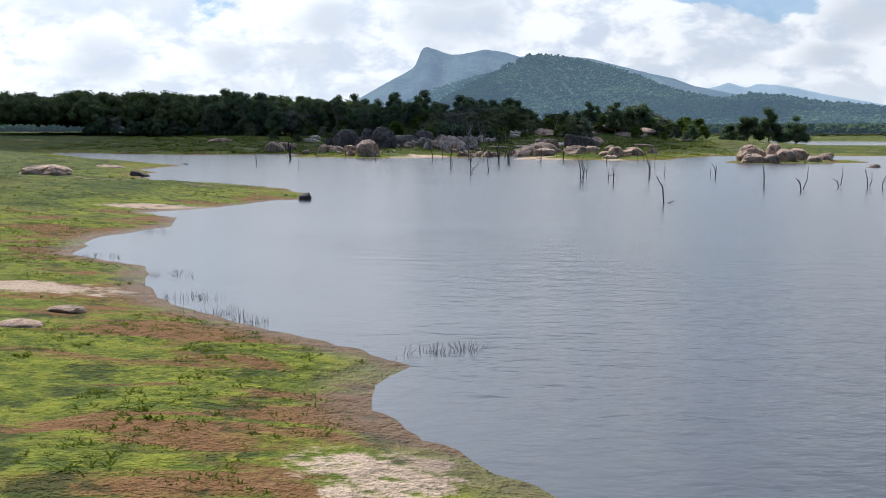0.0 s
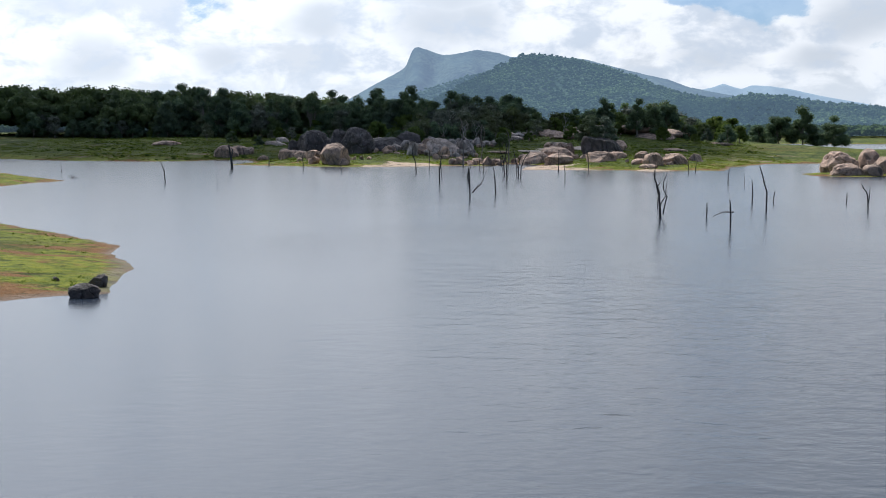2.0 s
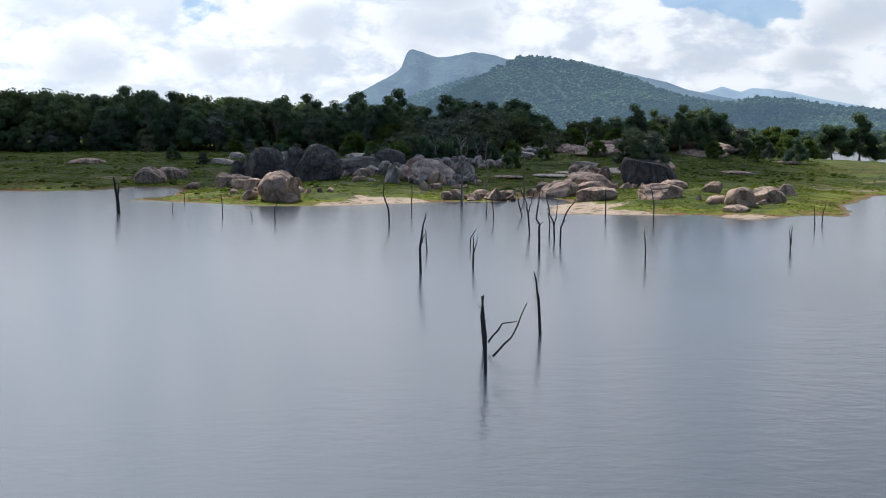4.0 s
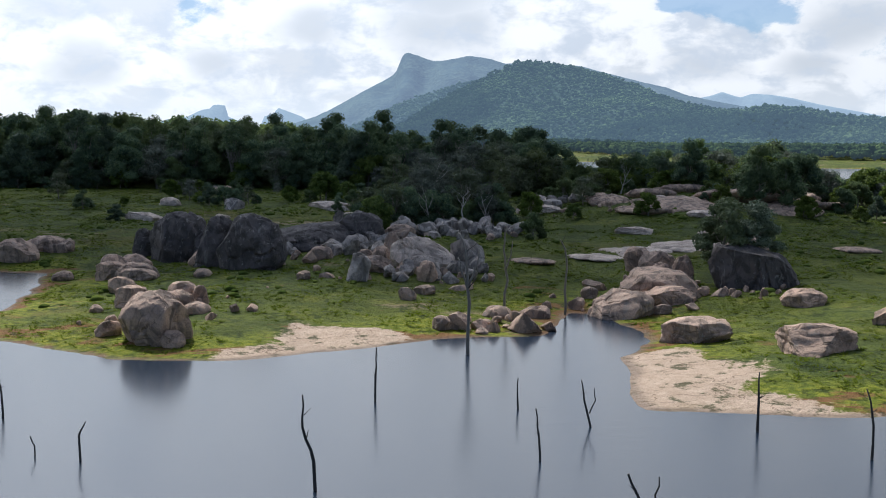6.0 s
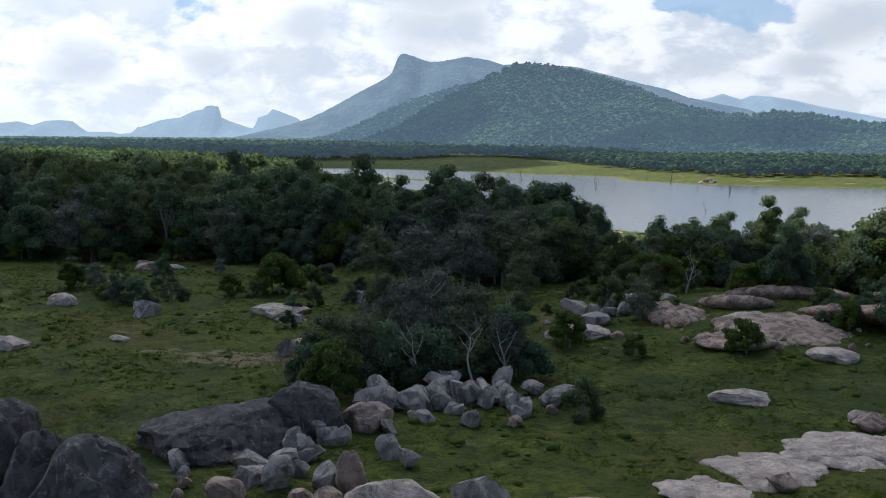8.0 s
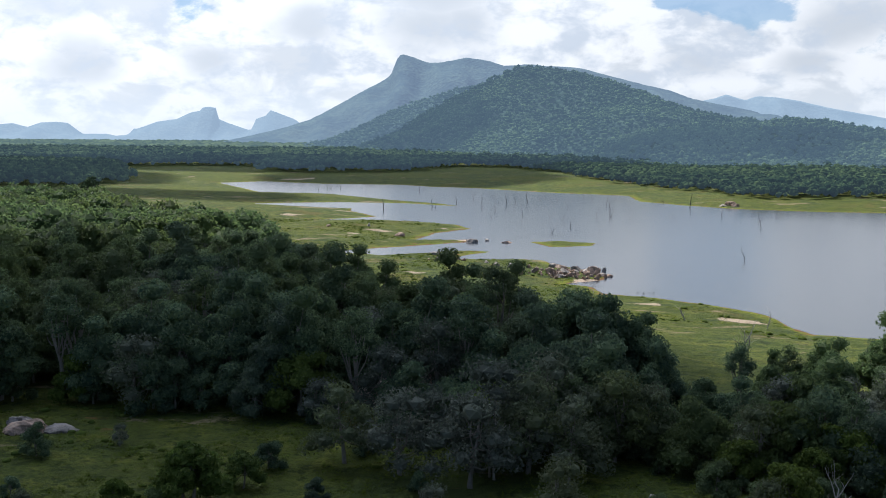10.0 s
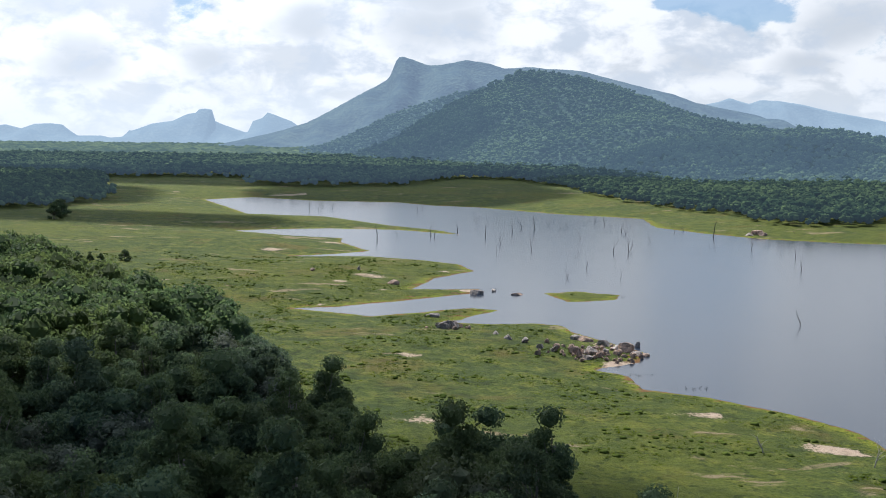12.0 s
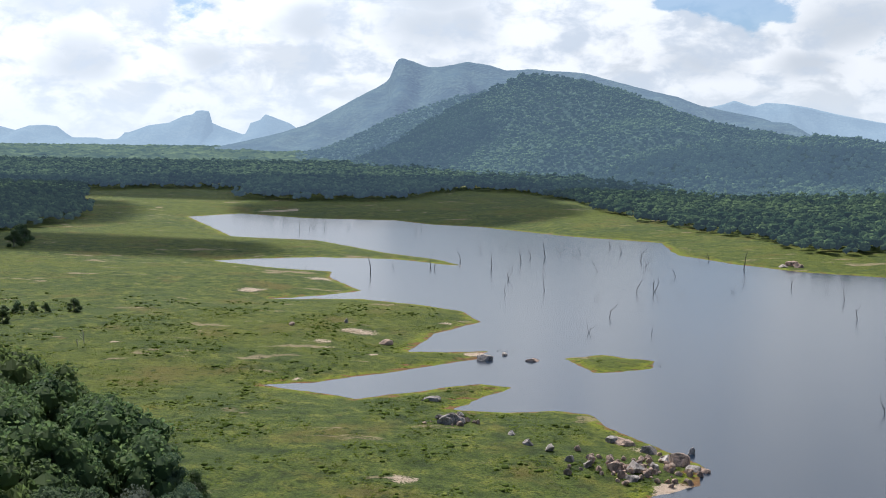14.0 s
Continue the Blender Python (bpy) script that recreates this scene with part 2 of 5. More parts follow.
def mat_leaf(name, dark, light, soft=0.25, gloss=0.12):
    m, n = material(name)
    p = place(n)
    isl = n.add("ShaderNodeNewGeometry").outputs["Random Per Island"]
    rnd = n.add("ShaderNodeObjectInfo").outputs["Random"]
    col = n.mix(isl, dark, light)
    # each tree leans to grey, to olive or to fresh green
    col = n.mix(n.ramp(rnd, [(0.0, 0.55), (0.28, 0.0)]), col, (0.085, 0.105, 0.078))
    col = n.mix(n.ramp(rnd, [(0.70, 0.0), (1.0, 0.6)]), col, (0.110, 0.140, 0.036))
    col = n.mix(n.ramp(n.noise(p, 0.10, 3.0), [(0.42, 0.45), (0.56, 0.0)]), col, tuple(0.6 * v for v in dark))
    col = n.mix(n.ramp(n.noise(p, 0.02, 3.0), [(0.45, 0.0), (0.66, 0.5)]), col, (0.115, 0.135, 0.032))
    b = n.add("ShaderNodeBsdfPrincipled", {"Base Color": col, "Roughness": 0.62, "Specular IOR Level": gloss})
    tr = n.add("ShaderNodeBsdfTranslucent", {"Color": col})
    mx = n.add("ShaderNodeMixShader", {0: soft, 1: b.outputs[0], 2: tr.outputs[0]})
    n.add("ShaderNodeOutputMaterial", {0: mx.outputs[0]})
    return m


def mat_bark(name, a, b):
    m, n = material(name)
    p = place(n)
    v = n.add("ShaderNodeMapping", {0: p, "Scale": (9, 9, 1.6)}).outputs[0]
    f = n.noise(v, 1.5, 5.0, 0.65)
    finish(n, Base_Color=n.mix(f, a, b), Roughness=0.9, Normal=n.bump(f, 0.8, 0.03))
    return m


def mat_hill(name, dark, light, haze, glow, relief=9.0):
    """Forested slopes far off; distance haze is painted in as a faint even emission."""
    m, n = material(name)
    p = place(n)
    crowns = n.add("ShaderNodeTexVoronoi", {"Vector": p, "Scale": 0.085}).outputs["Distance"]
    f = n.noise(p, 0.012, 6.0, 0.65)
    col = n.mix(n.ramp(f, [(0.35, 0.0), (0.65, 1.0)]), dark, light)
    # shade between the crowns is painted as the darker green
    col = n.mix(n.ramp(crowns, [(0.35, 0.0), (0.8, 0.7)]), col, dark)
    finish(n, Base_Color=col, Roughness=1.0, Specular_IOR_Level=0.0, Emission_Color=(*haze, 1), Emission_Strength=glow,
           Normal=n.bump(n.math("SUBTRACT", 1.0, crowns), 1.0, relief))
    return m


def mat_canopy(name, dark, light, haze, glow):
    """Tree crowns far off, each of its own green, with haze painted in as emission."""
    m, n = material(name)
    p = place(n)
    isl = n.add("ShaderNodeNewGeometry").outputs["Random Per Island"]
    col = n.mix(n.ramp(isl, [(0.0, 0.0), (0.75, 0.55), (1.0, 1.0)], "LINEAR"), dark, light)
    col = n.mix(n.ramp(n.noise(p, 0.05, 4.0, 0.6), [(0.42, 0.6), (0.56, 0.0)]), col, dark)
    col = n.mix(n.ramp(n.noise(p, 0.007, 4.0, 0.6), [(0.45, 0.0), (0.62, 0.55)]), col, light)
    finish(n, Base_Color=col, Roughness=1.0, Specular_IOR_Level=0.0, Emission_Color=(*haze, 1), Emission_Strength=glow)
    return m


M_GROUND, M_WATER = mat_ground(), mat_water()
M_ROCK = mat_rock()
M_ROCK_DARK = mat_rock("weathered_granite", (0.085, 0.072, 0.068), 0.9, 0.08, 0.7)
M_ROCK_GREY = mat_rock("grey_granite", (0.35, 0.30, 0.26), 0.66)
M_ROCK_PALE = mat_rock("clean_granite", (0.46, 0.365, 0.295), 0.35, 0.05, 0.15)
M_LEAF = mat_leaf("tree_leaves", (0.052, 0.092, 0.060), (0.180, 0.240, 0.122), 0.50)
# lit copy of tree_leaves: sunlight is put into the leaf colour
M_LEAF_SUN = mat_leaf("sunlit_leaves", (0.062, 0.108, 0.046), (0.165, 0.225, 0.085), 0.55)
M_GREY = mat_leaf("grey_leaves", (0.075, 0.090, 0.068), (0.185, 0.200, 0.155), 0.4)
M_SILVER = mat_leaf("silver_leaves", (0.075, 0.105, 0.065), (0.26, 0.31, 0.22))
M_LIME = mat_leaf("bright_leaves", (0.058, 0.098, 0.016), (0.150, 0.200, 0.040), 0.45)
M_GRASS = mat_leaf("grass_blades", (0.060, 0.094, 0.008), (0.150, 0.180, 0.016), 0.5, 0.0)
M_TUSSOCK = mat_leaf("coarse_grass", (0.040, 0.064, 0.014), (0.105, 0.134, 0.026), 0.1, 0.0)
M_PALE = mat_bark("bleached_wood", (0.22, 0.20, 0.175), (0.46, 0.43, 0.39))
M_BARK = mat_bark("bark", (0.10, 0.085, 0.065), (0.26, 0.235, 0.20))
M_DEAD = mat_bark("drowned_wood", (0.018, 0.016, 0.014), (0.070, 0.062, 0.055))
# the hill forests emit a little blue in place of haze
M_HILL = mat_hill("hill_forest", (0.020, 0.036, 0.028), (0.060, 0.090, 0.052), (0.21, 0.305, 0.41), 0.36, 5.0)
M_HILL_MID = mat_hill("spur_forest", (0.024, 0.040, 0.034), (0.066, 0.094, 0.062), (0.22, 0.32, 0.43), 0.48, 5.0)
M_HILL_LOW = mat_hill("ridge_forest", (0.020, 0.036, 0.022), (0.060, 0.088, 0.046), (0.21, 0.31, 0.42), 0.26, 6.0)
# last two values: colour and strength of the haze the crowns emit
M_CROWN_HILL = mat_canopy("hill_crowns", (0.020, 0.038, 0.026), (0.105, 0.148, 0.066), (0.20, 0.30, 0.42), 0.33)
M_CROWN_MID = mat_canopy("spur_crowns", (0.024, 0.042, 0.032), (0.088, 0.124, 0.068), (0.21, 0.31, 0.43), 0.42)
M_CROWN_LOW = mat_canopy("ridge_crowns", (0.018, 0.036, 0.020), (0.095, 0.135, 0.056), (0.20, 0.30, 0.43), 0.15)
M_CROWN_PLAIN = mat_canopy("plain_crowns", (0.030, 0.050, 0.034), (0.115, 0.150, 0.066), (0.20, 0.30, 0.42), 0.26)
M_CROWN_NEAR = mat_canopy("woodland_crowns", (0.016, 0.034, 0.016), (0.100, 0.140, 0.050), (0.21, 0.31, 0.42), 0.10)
# haze is painted into both: bluish base colours and a blue glow
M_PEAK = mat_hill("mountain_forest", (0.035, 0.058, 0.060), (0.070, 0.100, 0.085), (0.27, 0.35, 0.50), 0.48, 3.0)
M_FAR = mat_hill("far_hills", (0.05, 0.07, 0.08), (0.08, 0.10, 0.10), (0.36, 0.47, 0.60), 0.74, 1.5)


# ---- mesh helpers ----
def mesh_of(name, verts, faces, mat, smooth=True):
    me = bpy.data.meshes.new(name)
    me.from_pydata([tuple(v) for v in np.asarray(verts).tolist()], [], np.asarray(faces).tolist() if isinstance(faces, np.ndarray) else faces)
    me.materials.append(mat)
    if smooth:
        me.polygons.foreach_set("use_smooth", np.ones(len(me.polygons), bool))
    me.update()
    return me


def part(name, me, parent, label=""):
    ob = new(name, me)
    ob.parent = parent
    if label:
        ob["label"] = label
    return ob


def thing(name, x, y, z, label, category, group="", turn=0.0):
    ob = new(name)
    ob.empty_display_size = 0.3
    ob.matrix_world = pose(x, y, z, 0, 0, turn)
    return tagged(ob, label, category, group)


# ---- the lie of the land ----
SOUTH_LAKE = [(420, -420), (60, -420), (30, -30), (8, 8), (1.6, 18), (-0.6, 21), (-2.0, 23.6), (-2.2, 26), (-1.4, 28.6), (-4, 32), (-7, 35), (-10, 39), (-13, 46),
              (-14, 50), (-19, 55), (-20, 63), (-19, 72), (-20, 80), (-23, 85), (-18, 93), (-16, 100), (-13, 102), (-18, 120), (-24, 129),
              (-36, 140), (-47, 161), (-44, 168), (-52, 184), (-50, 206), (-76, 245), (-116, 325), (-119, 344), (-88, 316), (-67, 309),
              (-57, 314), (-55, 326), (-47, 324)]
SOUTH_LAKE += [(-42, 306), (-41, 293), (-44, 284), (-36, 280), (-24, 272), (-15, 271), (-8, 276), (-2, 279), (2, 282), (9, 284), (12, 296),
               (15, 295), (18, 285), (14, 272), (13, 257), (23, 255), (30, 256), (33, 247), (41, 256), (46, 253), (52, 273), (67, 302),
               (92, 312), (150, 290), (230, 300), (420, 280)]
NORTH_LAKE = [(420, 450), (200, 482), (118, 503), (97, 525), (76, 533), (74, 559), (67, 572), (53, 586), (42, 592), (42, 604), (35, 612),
              (47, 620), (50, 632), (43, 647), (36, 661), (35, 670), (28, 674), (14, 672), (4, 674), (12, 688), (19, 698), (11, 701),
              (-1, 694), (-18, 684), (-42, 697), (-30, 701), (-18, 709), (-4, 720), (11, 733), (16, 745), (3, 742), (-8, 742), (0, 773),
              (15, 796), (10, 817), (-4, 832), (-28, 846), (-61, 844), (-45, 853)]
NORTH_LAKE += [(-29, 868), (-46, 911), (-46, 932), (-70, 941), (-107, 969), (-89, 982), (-60, 991), (-20, 986), (13, 958), (2, 985),
               (-27, 1018), (-69, 1084), (-122, 1103), (-182, 1262), (-150, 1303), (-96, 1261), (-30, 1250), (-5, 1216), (30, 1197),
               (80, 1133), (132, 1095), (127, 1023), (147, 982), (170, 952), (202, 934), (420, 880)]
ISLETS = [[(54, 231), (60, 227), (72, 229), (84, 236), (86, 246), (76, 250), (62, 247), (55, 240)],
          [(36, 735), (46, 741), (60, 733), (57, 722), (48, 718), (41, 716)]]


def edge_gap(px, py, poly):
    """Distance to a polygon's edge and whether the points lie in it."""
    best = np.full(px.shape, 1e9)
    inside = np.zeros(px.shape, bool)
    for (ax, ay), (bx, by) in zip(poly, poly[1:] + poly[:1]):
        dx, dy = bx - ax, by - ay
        s = np.clip(((px - ax) * dx + (py - ay) * dy) / (dx * dx + dy * dy + 1e-9), 0, 1)
        best = np.minimum(best, (px - ax - s * dx) ** 2 + (py - ay - s * dy) ** 2)
        if ay != by:
            cross = (ay > py) != (by > py)
            inside ^= cross & (px < ax + (py - ay) / (by - ay) * dx)
    return np.sqrt(best), inside


RNG = np.random.default_rng(7)
WAVES = [(k, RNG.uniform(0, 2 * math.pi), RNG.uniform(0, 2 * math.pi), RNG.uniform(0, math.pi)) for k in np.geomspace(0.02, 1.6, 26)]


def ripple(px, py, low, high):
    """A sum of crossed waves with lengths between those of the given wave numbers: about -1 to 1."""
    out, total = np.zeros(np.shape(px)), 0.0
    for k, a, b, turn in WAVES:
        if low <= k <= high:
            w = k ** -0.75
            u, v = px * math.cos(turn) + py * math.sin(turn), py * math.cos(turn) - px * math.sin(turn)
            out = out + w * np.sin(k * u + a + 1.3 * np.sin(0.6 * k * v + b)) * np.cos(0.83 * k * v + b)
            total += w
    return out / max(total, 1e-9) * 1.8


def inland(px, py):
    """Metres from the shore: over nought on land."""
    wob = np.where(py < 60, 0.35, 1.1)
    wx, wy = px + wob * ripple(px, py, 0.2, 1.7), py + wob * ripple(py + 50, px, 0.2, 1.7)
    d = np.full(np.shape(px), 1e9)
    for lake in (SOUTH_LAKE, NORTH_LAKE):
        g, inn = edge_gap(wx, wy, lake)
        s = np.where(inn, -g, g)
        d = np.where(np.abs(s) < np.abs(d), s, d) if lake is not SOUTH_LAKE else s
    for isle in ISLETS:
        g, inn = edge_gap(wx, wy, isle)
        s = np.where(inn, g, -g)
        d = np.where(d < 0, np.maximum(d, s), d)
    return d


def height(px, py):
    px, py = np.asarray(px, float), np.asarray(py, float)
    d = inland(px, py)
    up = 6.0 * (1 - np.exp(-np.maximum(d, 0) / 75)) * (1 - 0.6 * np.clip((px - 85) / 40, 0, 1) * np.clip((560 - py) / 60, 0, 1))
    rough = 0.35 * ripple(px, py, 0.06, 0.5) + 0.26 * ripple(px, py, 0.5, 2.0)
    dome = 3.2 * np.exp(-(((px - 46) / 24) ** 2 + ((py - 385) / 26) ** 2))
    land = 0.03 + up + rough * np.clip(d / 10, 0, 1) + dome + np.clip((py - 1500) / 1000, 0, 1) * 8
    return np.where(d > 0, land, np.maximum(-3.0, d * 0.10))


def spaced(stops):
    """Coordinates from stretches of (start, end, step)."""
    out = []
    for a, b, s in stops:
        out.extend(np.arange(a, b, s).tolist())
    return np.array(out + [stops[-1][1]])


BARE = [(-6, 273, 10, 4.5, 1.25), (-8, 279, 6, 5, 1.2), (19, 257, 8, 4.5, 1.2), (17, 268, 5, 9, 1.1), (34, 250, 5, 4, 1.0), (-1.5, 19, 2.6, 3.2, 0.62), (-24, 40, 10, 3, 0.8),
        (-21, 89, 6, 2.2, 0.9), (64, 545, 7, 4, 0.9), (50, 566, 8, 4, 0.7), (12, 738, 8, 4, 0.8), (-70, 858, 9, 5, 0.7), (24, 255, 10, 3, 0.8),
        (-46, 585, 5, 3, 0.6), (-3, 553, 5, 5, 0.6), (-30, 740, 7, 3, 0.6), (42, 616, 6, 5, 0.7), (8, 960, 14, 6, 0.8), (40, 640, 6, 8, 0.5)]


BARE_NORTH = [(-18, 707, 4.2, 3.4, 0.62), (-4, 708, 3.9, 3.1, 0.62), (-22, 765, 7.6, 6.1, 0.62), (-5, 614, 2.5, 2.5, 0.62), (-34, 703, 2.8, 2.5, 0.62), (-111, 873, 4.9, 3.9, 0.62), (2, 790, 4.3, 3.5, 0.62), (-91, 696, 2.5, 2.5, 0.62), (-49, 898, 9.4, 7.5, 0.62), (-120, 1314, 22.0, 17.6, 0.62), (-116, 945, 5.1, 4.1, 0.62), (162, 943, 3.6, 2.9, 0.62), (-32, 748, 3.5, 2.8, 0.62), (-17, 732, 2.5, 2.5, 0.62), (-88, 735, 2.5, 2.5, 0.62), (-134, 1049, 6.8, 5.4, 0.62)]


def bare_at(px, py):
    """How bare of grass the ground is: nought in the meadow, one and more on sand and rock sheets."""
    bare = np.zeros(np.shape(px))
    for bx, by, rx, ry, k in BARE + BARE_NORTH:
        bare = np.maximum(bare, k * np.clip(1.35 - np.sqrt(((px - bx) / rx) ** 2 + ((py - by) / ry) ** 2) + 0.75 * ripple(px, py, 0.2, 1.7), 0, 1))
    return bare


def grid_mesh(name, xs, ys, zs, mat):
    nx, ny = len(xs), len(ys)
    gx, gy = np.meshgrid(xs, ys)
    verts = np.stack([gx, gy, zs], -1).reshape(-1, 3).astype(np.float32)
    i = (np.arange(ny - 1)[:, None] * nx + np.arange(nx - 1)[None]).ravel()
    faces = np.stack([i, i + 1, i + 1 + nx, i + nx], -1).astype(np.int32)
    me = bpy.data.meshes.new(name)
    me.vertices.add(len(verts))
    me.vertices.foreach_set("co", verts.ravel())
    me.loops.add(faces.size)
    me.loops.foreach_set("vertex_index", faces.ravel())
    me.polygons.add(len(faces))
    me.polygons.foreach_set("loop_start", np.arange(0, faces.size, 4, dtype=np.int32))
    me.polygons.foreach_set("use_smooth", np.ones(len(faces), bool))
    me.materials.append(mat)
    me.update(calc_edges=True)
    me.validate()
    return me


def make_ground():
    xs = spaced([(-5000, -600, 400), (-600, -240, 20), (-240, -90, 5), (-90, 110, 1.3), (110, 260, 5), (260, 600, 20), (600, 5000, 400)])
    ys = spaced([(-600, -20, 30), (-20, 130, 1.1), (130, 240, 3), (240, 420, 1.2), (420, 800, 2.2), (800, 1320, 5), (1320, 2200, 30), (2200, 4900, 200)])
    gx, gy = np.meshgrid(xs, ys)
    zs = height(gx, gy)
    me = grid_mesh("ground", xs, ys, zs, M_GROUND)
    d = inland(gx, gy)
    bare = bare_at(gx, gy)
    near = np.clip((120 - gy) / 60, 0, 1)
    shore = np.exp(-np.maximum(d, 0) / (6.0 + 7.0 * near - 3.6 * np.clip((gy - 450) / 60, 0, 1)))
    wooded = np.clip((gy - 1700) / 120, 0, 1)
    for key, vals in (("bare", bare), ("shore", shore), ("wooded", wooded)):
        me.attributes.new(key, "FLOAT", "POINT").data.foreach_set("value", vals.ravel().astype(np.float32))
    tagged(new("ground", me), "green and brown grassy lake shore with bare sandy patches", "ground", kind="structure")


make_ground()
wx = [(-5000, -600), (5000, -600), (5000, 1500), (-5000, 1500)]
tagged(new("water", mesh_of("water", [(x, y, 0) for x, y in wx], [(0, 1, 2, 3)], M_WATER)), "grey-blue rippled lake water reflecting the cloudy sky", "water", kind="structure")


# ---- hills ----
HILLS = {}


def make_hill(name, points, y, front, back, mat, label, step=14.0, bumps=6.0, foot=0.0):
    pts = sorted(points)
    x0, x1 = pts[0][0], pts[-1][0]
    xs = np.arange(x0 - 60, x1 + 61, step)
    ys = np.concatenate([np.arange(y - front, y, step), np.arange(y, y + back, step * 2)])
    gx, gy = np.meshgrid(xs, ys)
    v = np.where(gy < y, (gy - (y - front)) / front, 1 - (gy - y) / back)
    spur = 0.26 * ripple(gx * 0.9, gy * 0.22, 0.02, 0.06)
    shape = np.clip(v + spur * np.sin(np.clip(v, 0, 1) * math.pi), 0, 1)
    fall = shape ** 1.15
    prof = np.interp(xs, [p[0] for p in pts], [p[1] for p in pts])[None]
    edge = np.clip((gx - x0 + 60) / 60, 0, 1) * np.clip((x1 + 60 - gx) / 60, 0, 1)
    crowns = bumps * (0.5 * ripple(gx, gy, 0.05, 0.2) + 0.35 * ripple(gy, gx, 0.2, 0.9))
    zs = prof * fall * edge + crowns * np.clip(v * 6, 0, 1) * 0.4 + 4 - 8 * (1 - edge)
    HILLS[name] = (xs, ys, zs)
    tagged(new(name, grid_mesh(name, xs, ys, zs, mat)), label, "hill", kind="structure")


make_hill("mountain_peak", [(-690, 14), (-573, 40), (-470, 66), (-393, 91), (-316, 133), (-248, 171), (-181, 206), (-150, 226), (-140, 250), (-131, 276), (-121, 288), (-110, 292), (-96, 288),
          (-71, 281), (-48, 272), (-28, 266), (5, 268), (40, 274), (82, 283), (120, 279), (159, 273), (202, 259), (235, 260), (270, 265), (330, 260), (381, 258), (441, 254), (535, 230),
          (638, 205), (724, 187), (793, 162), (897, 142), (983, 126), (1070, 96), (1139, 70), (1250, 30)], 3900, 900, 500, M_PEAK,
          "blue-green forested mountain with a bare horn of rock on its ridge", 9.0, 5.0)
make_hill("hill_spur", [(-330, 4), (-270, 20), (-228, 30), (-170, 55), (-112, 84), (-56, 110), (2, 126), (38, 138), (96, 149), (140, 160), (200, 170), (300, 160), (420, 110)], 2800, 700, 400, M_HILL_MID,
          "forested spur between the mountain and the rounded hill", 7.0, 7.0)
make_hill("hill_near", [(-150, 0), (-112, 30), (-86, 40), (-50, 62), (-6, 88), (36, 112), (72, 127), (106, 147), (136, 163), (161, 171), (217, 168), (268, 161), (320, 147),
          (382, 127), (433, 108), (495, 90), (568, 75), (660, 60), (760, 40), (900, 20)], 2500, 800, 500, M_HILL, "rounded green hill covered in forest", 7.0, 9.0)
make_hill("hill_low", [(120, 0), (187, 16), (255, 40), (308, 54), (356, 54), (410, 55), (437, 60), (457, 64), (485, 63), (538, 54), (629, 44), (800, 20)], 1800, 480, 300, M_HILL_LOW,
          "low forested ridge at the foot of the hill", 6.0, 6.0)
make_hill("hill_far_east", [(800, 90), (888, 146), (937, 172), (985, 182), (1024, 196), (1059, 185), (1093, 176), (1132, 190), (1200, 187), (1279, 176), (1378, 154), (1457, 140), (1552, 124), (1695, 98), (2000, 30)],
          4400, 350, 200, M_FAR, "far hills with blue haze painted into their colour", 10.0, 2.0)
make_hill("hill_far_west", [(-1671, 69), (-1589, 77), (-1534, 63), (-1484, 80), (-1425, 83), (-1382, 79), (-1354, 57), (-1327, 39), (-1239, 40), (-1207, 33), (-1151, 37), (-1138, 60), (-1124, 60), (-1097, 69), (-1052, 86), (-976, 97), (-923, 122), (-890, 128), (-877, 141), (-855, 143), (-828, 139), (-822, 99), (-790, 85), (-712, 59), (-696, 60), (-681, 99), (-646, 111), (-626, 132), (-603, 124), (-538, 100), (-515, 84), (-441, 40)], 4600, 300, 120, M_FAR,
          "far table-topped hills with blue haze painted into their colour", 6.0, 1.5)


# ---- clouds that shade parts of the land ----
def ico(sub):
    bm = bmesh.new()
    bmesh.ops.create_icosphere(bm, subdivisions=sub, radius=1.0)
    v = np.array([p.co[:] for p in bm.verts])
    f = np.array([[q.index for q in p.verts] for p in bm.faces])
    bm.free()
    return v, f


ICO1, ICO2, ICO3, ICO4, ICO5 = ico(1), ico(2), ico(3), ico(4), ico(5)


def mat_cloud():
    m, n = material("cloud_white")
    f = n.noise(place(n), 0.012, 5.0, 0.6)
    white = n.add("ShaderNodeBsdfDiffuse", {"Color": (0.88, 0.89, 0.90, 1)})
    thin = n.add("ShaderNodeBsdfTransparent")
    mx = n.add("ShaderNodeMixShader", {0: n.ramp(f, [(0.35, 0.10), (0.65, 0.28)]), 1: white.outputs[0], 2: thin.outputs[0]})
    n.add("ShaderNodeOutputMaterial", {0: mx.outputs[0]})
    return m


M_CLOUD = mat_cloud()


def cloud(sx, sy, rx, ry, seed, base=2000.0):
    v, f = ICO4
    v = v.copy()
    out = []
    for p in v:
        q = Vector(p) * 2.2 + Vector((seed * 7.1, 0, 0))
        k = 1 + 0.10 * noise.noise(q) + 0.08 * noise.noise(q * 2.6) + 0.05 * noise.noise(q * 6)
        out.append((p[0] * rx * k, p[1] * ry * k, max(p[2], -0.25) * 34 * k))
    at = Vector((sx, sy, 0)) + sun_dir * (base / sun_dir.z)
    ob = new("cloud", mesh_of("cloud", out, f, M_CLOUD))
    ob.location = at
    tagged(ob, "white flat-bottomed cumulus cloud high over the lakes", "cloud", kind="structure")


cloud(-120, 410, 172, 104, 1)
cloud(4, 354, 66, 53, 6)
cloud(-12, 468, 64, 60, 10)
cloud(-190, 1010, 110, 45, 2)
